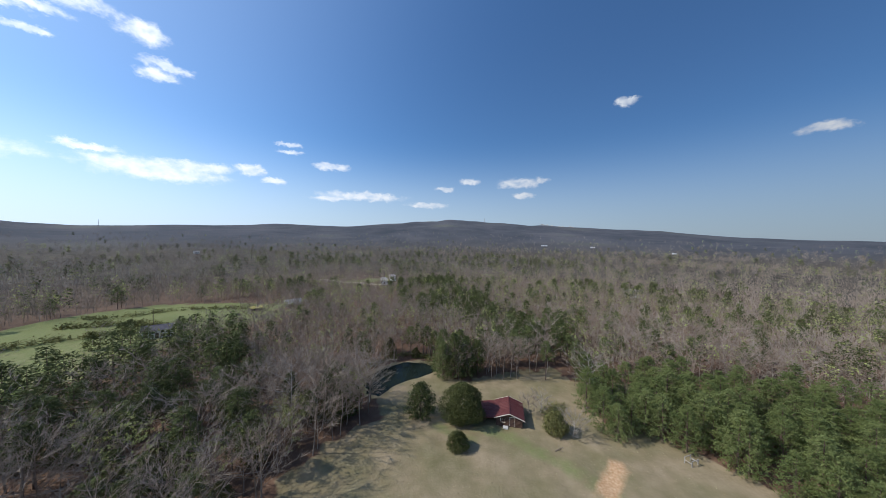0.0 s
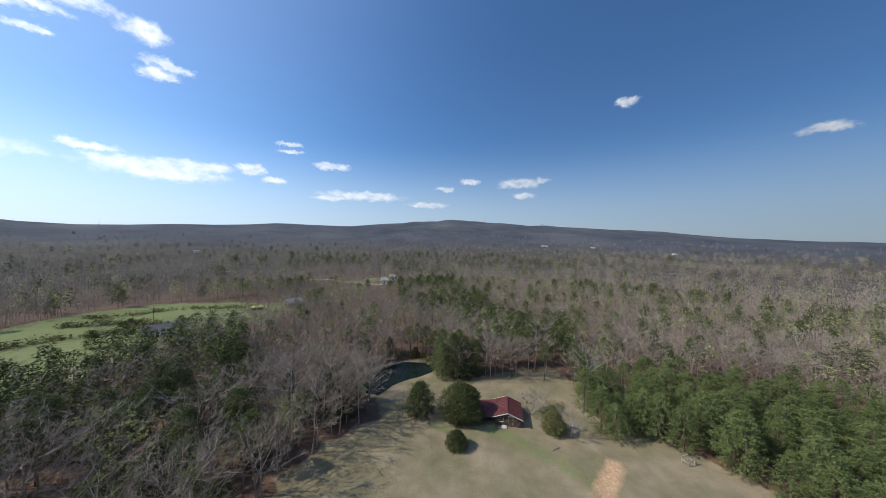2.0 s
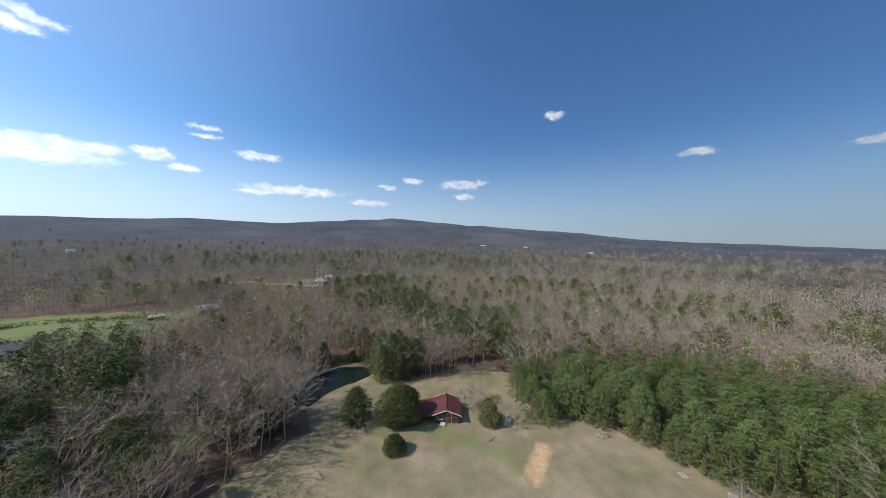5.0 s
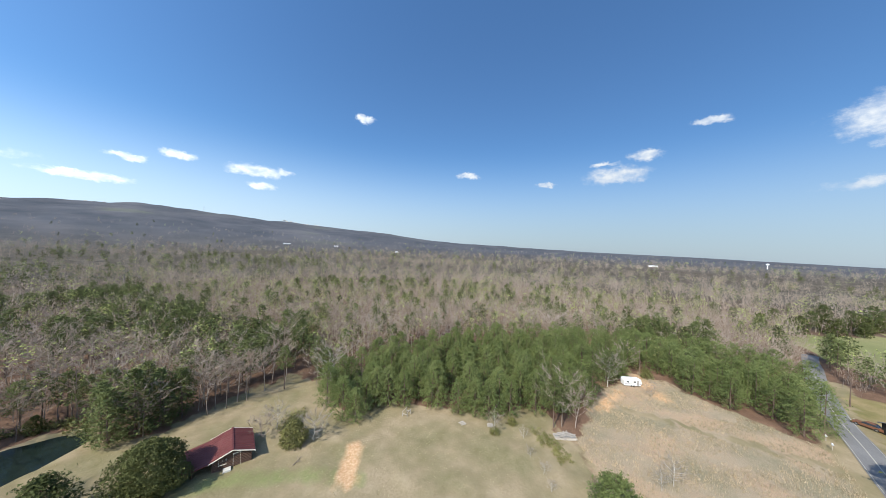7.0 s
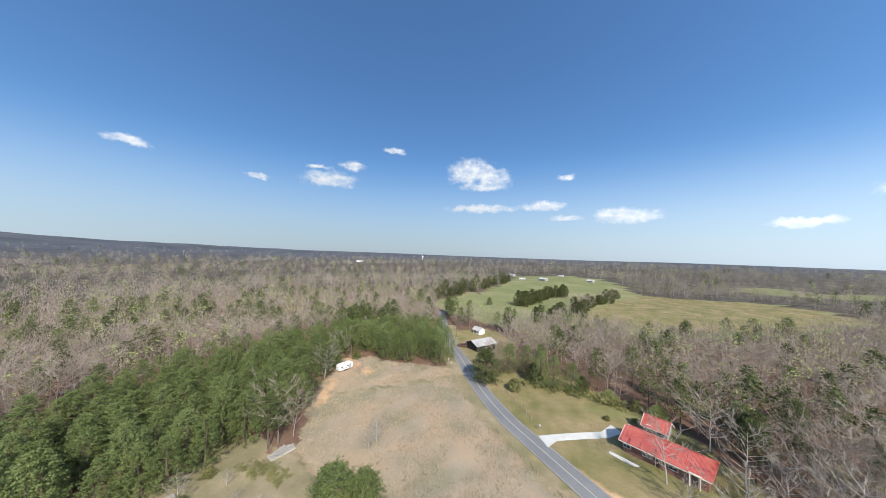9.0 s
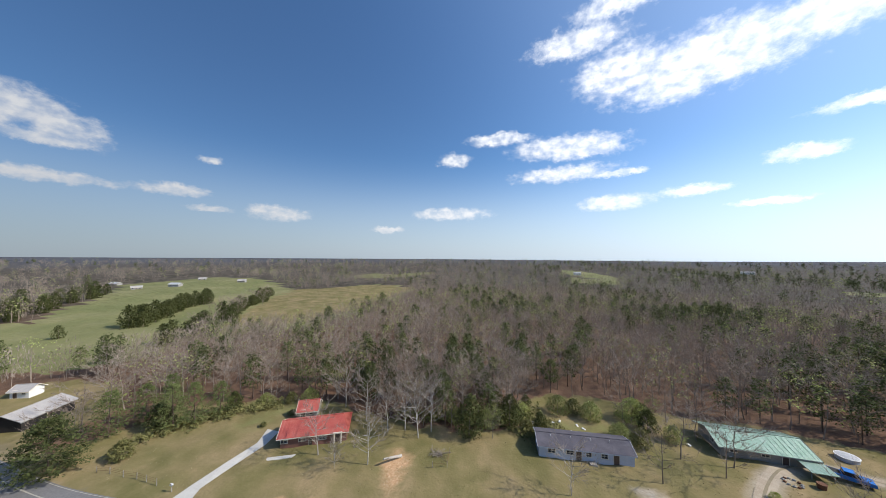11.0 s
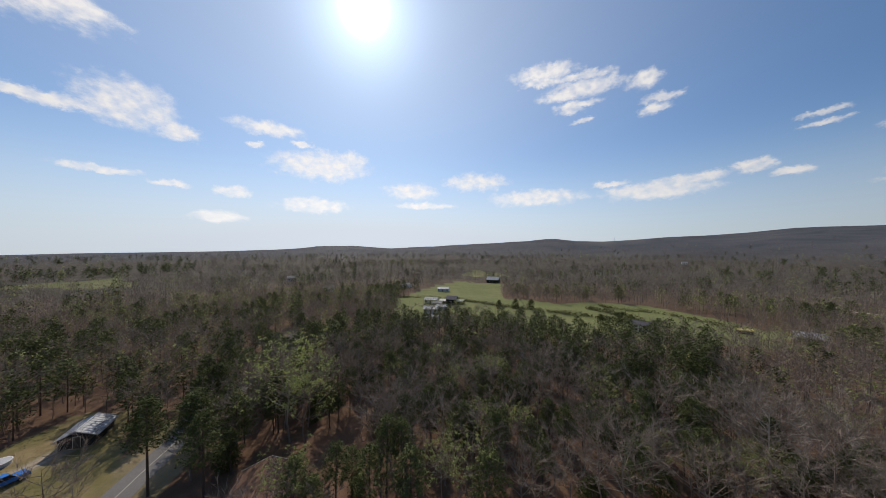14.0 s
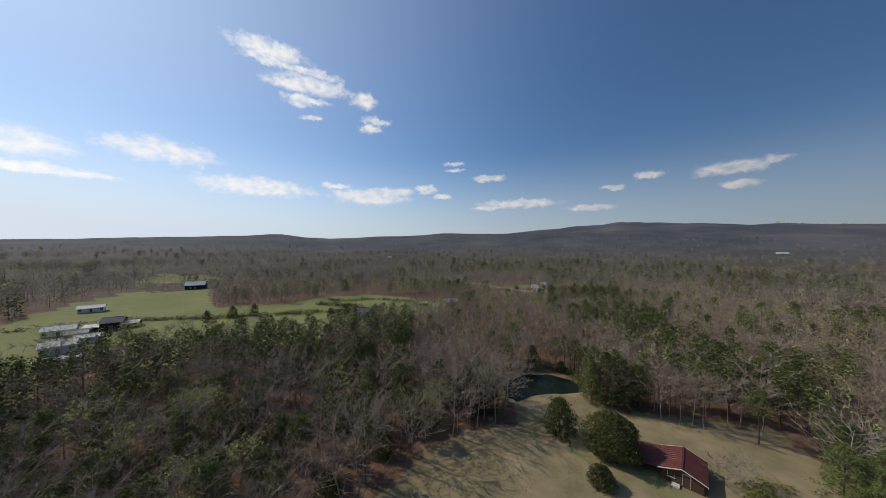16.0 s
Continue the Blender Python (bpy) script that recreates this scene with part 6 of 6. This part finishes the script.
def brush_pile(x, y, size, label, seed, mat="twig", n=60):
    rng = np.random.RandomState(seed)
    ob = thing("brush_pile", place(x, y), label, "brush pile")
    tris = [cone_tris(a, a + d, 0.05, 0.012, 3) for a, d in zip(rng.normal(0, 0.32, (n, 3)) * (size, size * 0.6, 0.0) + (0, 0, 0.1), rng.normal(0, 0.5, (n, 3)) * (size, size, 0.4) + (0, 0, 0.35))]
    child = new("sticks", tris_mesh("brush", [(np.concatenate(tris), None)], [mat]))
    child.parent = ob


brush_pile(23.3, -52.1, 2.0, "heap of grey cut branches on bare ground", 1, "pale_twig")
# round white pool cover beyond the pickup
ob = thing("round_pool", place(-53.2, -74.1), "round above-ground pool with a white cover", "pool")
part("wall", tubed((0, 0, -0.1), (0, 0, 0.8), 1.5, 1.5, 28), "siding", ob)
part("cover", tubed((0, 0, 0.8), (0, 0, 1.0), 1.55, 0.4, 28), "white_roof", ob)
part("rim", tubed((0, 0, 0.74), (0, 0, 0.82), 1.6, 1.6, 28), "white_wall", ob)
# pale litter behind the grey house
for i, (x, y) in enumerate(((2.4, -67.3), (0.7, -70.2), (-0.9, -70.9), (-4.7, -70.8), (-5.9, -69.7), (-2.8, -67.7), (4.3, -62.7), (5.3, -68.4), (-25.8, -69.9), (-31.9, -68.7))):
    ob = thing("scrap", place(x, y, 37 * i), "pale scrap sheet lying on the grass", "scrap", "scraps behind the house")
    bm = boxed(-0.42, 0.42, -0.22, 0.22, 0.03, 0.15 + 0.06 * (i % 3), bevel=0.04)
    for v in bm.verts:
        v.co.z += 0.1 * math.sin(v.co.x * 3 + i)
    part("sheet", bm, "white_wall", ob)
for i, (x, y) in enumerate(((-41.8, -63.6),)):
    ob = thing("rusty_bin", place(x, y, 20 * i), "rusty brown fire drum on the lawn", "drum", "fire drums")
    part("drum", tubed((0, 0, -0.05), (0, 0, 0.8), 0.55, 0.6, 14, caps=True), "rust", ob)
    part("rim", tubed((0, 0, 0.78), (0, 0, 0.84), 0.64, 0.64, 14), "rust", ob)

ob = thing("fire_ring", place(-37.9, -63.4), "low ring of blackened field stones on the lawn", "fire ring")
for k in range(11):
    a = 6.283 * k / 11
    bm = bmesh.new()
    bmesh.ops.create_icosphere(bm, subdivisions=1, radius=0.3, matrix=Matrix.Translation((1.1 * math.cos(a), 1.1 * math.sin(a), 0.08)) @ Matrix.Diagonal((1, 0.8, 0.7 + 0.05 * (k % 3), 1)))
    part("stone", bm, "rust" if k % 3 == 0 else "grey_wall", ob)


def mailbox(x, y, turn):
    ob = thing("mailbox", place(x, y, turn), "white roadside mailbox on a wooden post", "mailbox", "mailboxes")
    part("post", boxed(-0.05, 0.05, -0.05, 0.05, -0.2, 1.05), "old_wood", ob)
    bm = tubed((-0.28, 0, 1.2), (0.28, 0, 1.2), 0.15, 0.15, 12)
    part("box", box(bm, -0.28, 0.28, -0.15, 0.15, 1.05, 1.2), "white_wall", ob)
    part("flag", boxed(-0.05, 0.08, 0.16, 0.18, 1.2, 1.45), "rust", ob)


mailbox(105.2, -18.2, 0), mailbox(101.3, -18.3, 0), mailbox(63.2, -30.7, 0)


def utility_pole(x, y, turn, h=9.5):
    ob = thing("utility_pole", place(x, y, turn), "brown wooden utility pole with a crossarm", "pole", "utility poles")
    part("pole", tubed((0, 0, -0.3), (0, 0, h), 0.14, 0.10, 8), "pine_bark", ob)
    arm = part("crossarm", boxed(-1.1, 1.1, -0.06, 0.06, h - 0.9, h - 0.75), "pine_bark", ob)
    for u in (-1.0, 0, 1.0):
        part("insulator", tubed((u, 0, h - 0.75), (u, 0, h - 0.58), 0.05, 0.03), "glass", arm)


utility_pole(-130.5, 120.5, 40), utility_pole(135.5, -27.9, 90, 8)


def fence(points, label, step=3.0, h=1.15):
    ob = thing("fence", pose(0, 0, 0), label, "fence")
    pts = []
    for (ax, ay), (bx, by) in zip(points, points[1:]):
        n = max(1, int(math.hypot(bx - ax, by - ay) / step))
        pts += [(ax + (bx - ax) * i / n, ay + (by - ay) * i / n) for i in range(n)]
    for x, y in pts:
        z = ground_z(x, y)
        part("post", tubed((x, y, z - 0.2), (x, y, z + h), 0.06, 0.05, 5), "old_wood", ob)
    for level in (0.45, 0.75, 1.05):
        bm = bmesh.new()
        for (ax, ay), (bx, by) in zip(pts, pts[1:]):
            tube(bm, (ax, ay, ground_z(ax, ay) + level), (bx, by, ground_z(bx, by) + level), 0.015, 0.015, 3, False)
        part("wire", bm, "rust", ob)


fence([(81.5, -29.7), (72.4, -30.8), (64.5, -30.8)], "low wire fence with weathered posts along the yard", 2.5)
fence([(-228.1, -13.1), (-213.1, 35.8), (-184.6, 60), (-166.7, 73.2), (-152.1, 99.9)], "wire fence with wooden posts along the pasture hedge", 8, 1.4)
fence([(21.2, -53), (20.7, -49.3), (25.8, -47.6)], "broken wire fence beside a brush heap", 2.5)


def hedge(points, label, seed, n, size=1.0, mat="shrub"):
    """An uneven hedge of scrub along a line."""
    rng = np.random.RandomState(seed)
    ob = thing("hedge", pose(0, 0, 0), label, "hedge")
    tris = []
    for _ in range(n):
        k = rng.randint(len(points) - 1)
        u = rng.rand()
        (ax, ay), (bx, by) = points[k], points[k + 1]
        x, y = ax + (bx - ax) * u + rng.normal(0, 1.0), ay + (by - ay) * u + rng.normal(0, 1.0)
        z = ground_z(x, y)
        h = size * rng.uniform(0.5, 1.8)
        tris.append(tufts(np.array([x, y, z]) + rng.normal(0, 0.5, (9, 3)) * (h, h, 0.0) + (0, 0, 1) * rng.uniform(0.1, h, (9, 1)), 0.7 * size, 3, rng))
    child = new("foliage", tris_mesh("hedge_foliage", [(np.concatenate(tris), None)], [mat]))
    child.parent = ob


hedge([(-235, -19.2), (-213.1, 35.8), (-184.6, 60), (-166.7, 73.2), (-152.1, 99.9), (-133.2, 114.2)], "scrubby brown-green hedge across the pasture", 1, 260, 1.2)
hedge([(-168.5, 115.6), (-139.2, 123.6), (-120.3, 119.8)], "scrub hedge in the upper pasture", 2, 110, 1.5)
hedge([(-175.5, 130.7), (-150.1, 152.7), (-114.3, 160.7)], "thin scrub line along the pasture's top", 3, 90, 1.2)
hedge([(7, -62.5), (2.9, -66.5), (1.9, -69.1)], "green bramble against the end of the grey house", 4, 60, 0.9)
hedge([(37.3, -61.5), (21.8, -65.7), (13.1, -68.1), (4.9, -72.2)], "olive scrub along the edge of the woods", 5, 150, 1.2)
hedge([(57, 20), (59.5, 24), (61, 27.5)], "low olive-brown scrub at the field corner", 6, 110, 0.4)
hedge([(69, -57.4), (76.8, -51.1), (86, -37.1)], "tawny scrub behind the yard", 7, 110, 1.0)
hedge([(22.9, 64.7), (24.6, 66.7), (27.7, 68.2)], "thin scrub behind the cabin", 8, 40, 0.7)
hedge([(-4.1, 91.4), (-7.5, 95.8), (-13.4, 98.9), (-22, 92.3), (-27.1, 85), (-28.2, 76.5), (-25.4, 68.9)], "low dark scrub round the pond's far bank", 9, 130, 0.8)

# masts on the ridge and the water tower
def mast(az, r, h, label):
    x, y = r * math.sin(radians(az)), r * math.cos(radians(az))
    ob = thing("radio_mast", pose(x, y, ground_z(x, y) - 2), label, "mast", "radio masts")
    part("lattice", tubed((0, 0, 0), (0, 0, h), 1.6, 0.9, 4), "grey_wall", ob)
    part("antenna", tubed((0, 0, h), (0, 0, h + 12), 0.5, 0.3, 4), "grey_wall", ob)


mast(6.75, 4000, 60, "slender radio mast on the mountain top"), mast(-52.1, 3900, 45, "slender radio mast on a far ridge")
x, y = 2000 * math.sin(radians(96.0)), 2000 * math.cos(radians(96.0))
ob = thing("water_tower", pose(x, y, ground_z(x, y) - 12), "white water tower on the horizon", "water tower")
part("shaft", tubed((0, 0, -5), (0, 0, 31), 2.2, 1.9, 12), "white_wall", ob)
bm = bmesh.new()
bmesh.ops.create_uvsphere(bm, u_segments=20, v_segments=12, radius=6)
bmesh.ops.transform(bm, verts=bm.verts, matrix=Matrix.Translation((0, 0, 34)) @ Matrix.Diagonal((1, 1, 0.8, 1)))
part("tank", bm, "white_wall", ob, smooth=True)
# pale rock outcrops along the mountain crest
rng_ = np.random.RandomState(8)
for i in range(26):
    az = rng_.choice([rng_.uniform(17.5, 24), rng_.uniform(-9, -1)], p=[0.75, 0.25])
    r = 3900 + rng_.uniform(-60, 80)
    x, y = r * math.sin(radians(az)), r * math.cos(radians(az))
    bm = bmesh.new()
    bmesh.ops.create_icosphere(bm, subdivisions=2, radius=rng_.uniform(6, 13))
    for v in bm.verts:
        v.co *= 1 + 0.35 * noise.noise(v.co * 0.25 + Vector((i, 0, 0)))
        v.co.z *= 0.55
    ob = tagged(part("rock_outcrop", bm, "concrete"), "pale rock outcrop on the mountain crest", "rock", "crest outcrops")
    ob.location = (x, y, ground_z(x, y) + 1)


# ---- dry grass ----
def grass(name, label, zone, count, seed, tall, mat):
    rng = np.random.RandomState(seed)
    xs, ys = np.array(zone).T
    x, y = rng.uniform(xs.min(), xs.max(), count), rng.uniform(ys.min(), ys.max(), count)
    keep = inside(zone, x, y) & (near_line(ROAD, x, y) > 4.5) & (near_line(FIELD_PATH, x, y) > 1.2) & (np.hypot(x, y) > 22) & (waves(x, y, 14, seed) > rng.uniform(-1.2, 0.6, count))
    x, y = x[keep], y[keep]
    z = land(x, y)
    base = np.repeat(np.stack([x, y, z - 0.03], -1), 4, 0) + rng.normal(0, 0.12, (len(x) * 4, 3)) * (1, 1, 0)
    tip = base + rng.normal(0, 0.22, base.shape) * (1, 1, 0) * tall + np.stack([np.zeros(len(base))] * 2 + [tall * rng.uniform(0.5, 1.2, len(base))], -1)
    tone = np.repeat(rng.uniform(size=len(x)), 4)
    tagged(new(name, tris_mesh(name, [(slivers(base, tip, np.full(len(base), 0.07), rng), tone)], [mat])), label, "grass", kind="stuff")


M["sedge"] = material("dry sedge blades", [(0.180, 0.165, 0.101), (0.323, 0.260, 0.170), (0.446, 0.345, 0.228)], 0.05, 0.9, tone=0.35)
M["weed"] = material("dull grass tufts", [(0.20, 0.175, 0.085), (0.30, 0.25, 0.14), (0.38, 0.33, 0.20)], 0.3, 0.9, tone=0.5)
grass("sedge_grass", "tall tawny broom sedge over the open field", SEDGE, 60000, 91, 0.5, "sedge")
grass("lawn_weeds", "short dry weeds and tufts on the meadow", LAWN, 12000, 92, 0.15, "weed")
grass("yard_weeds", "short dry weeds and tufts in the yards", YARD, 9000, 93, 0.16, "weed")
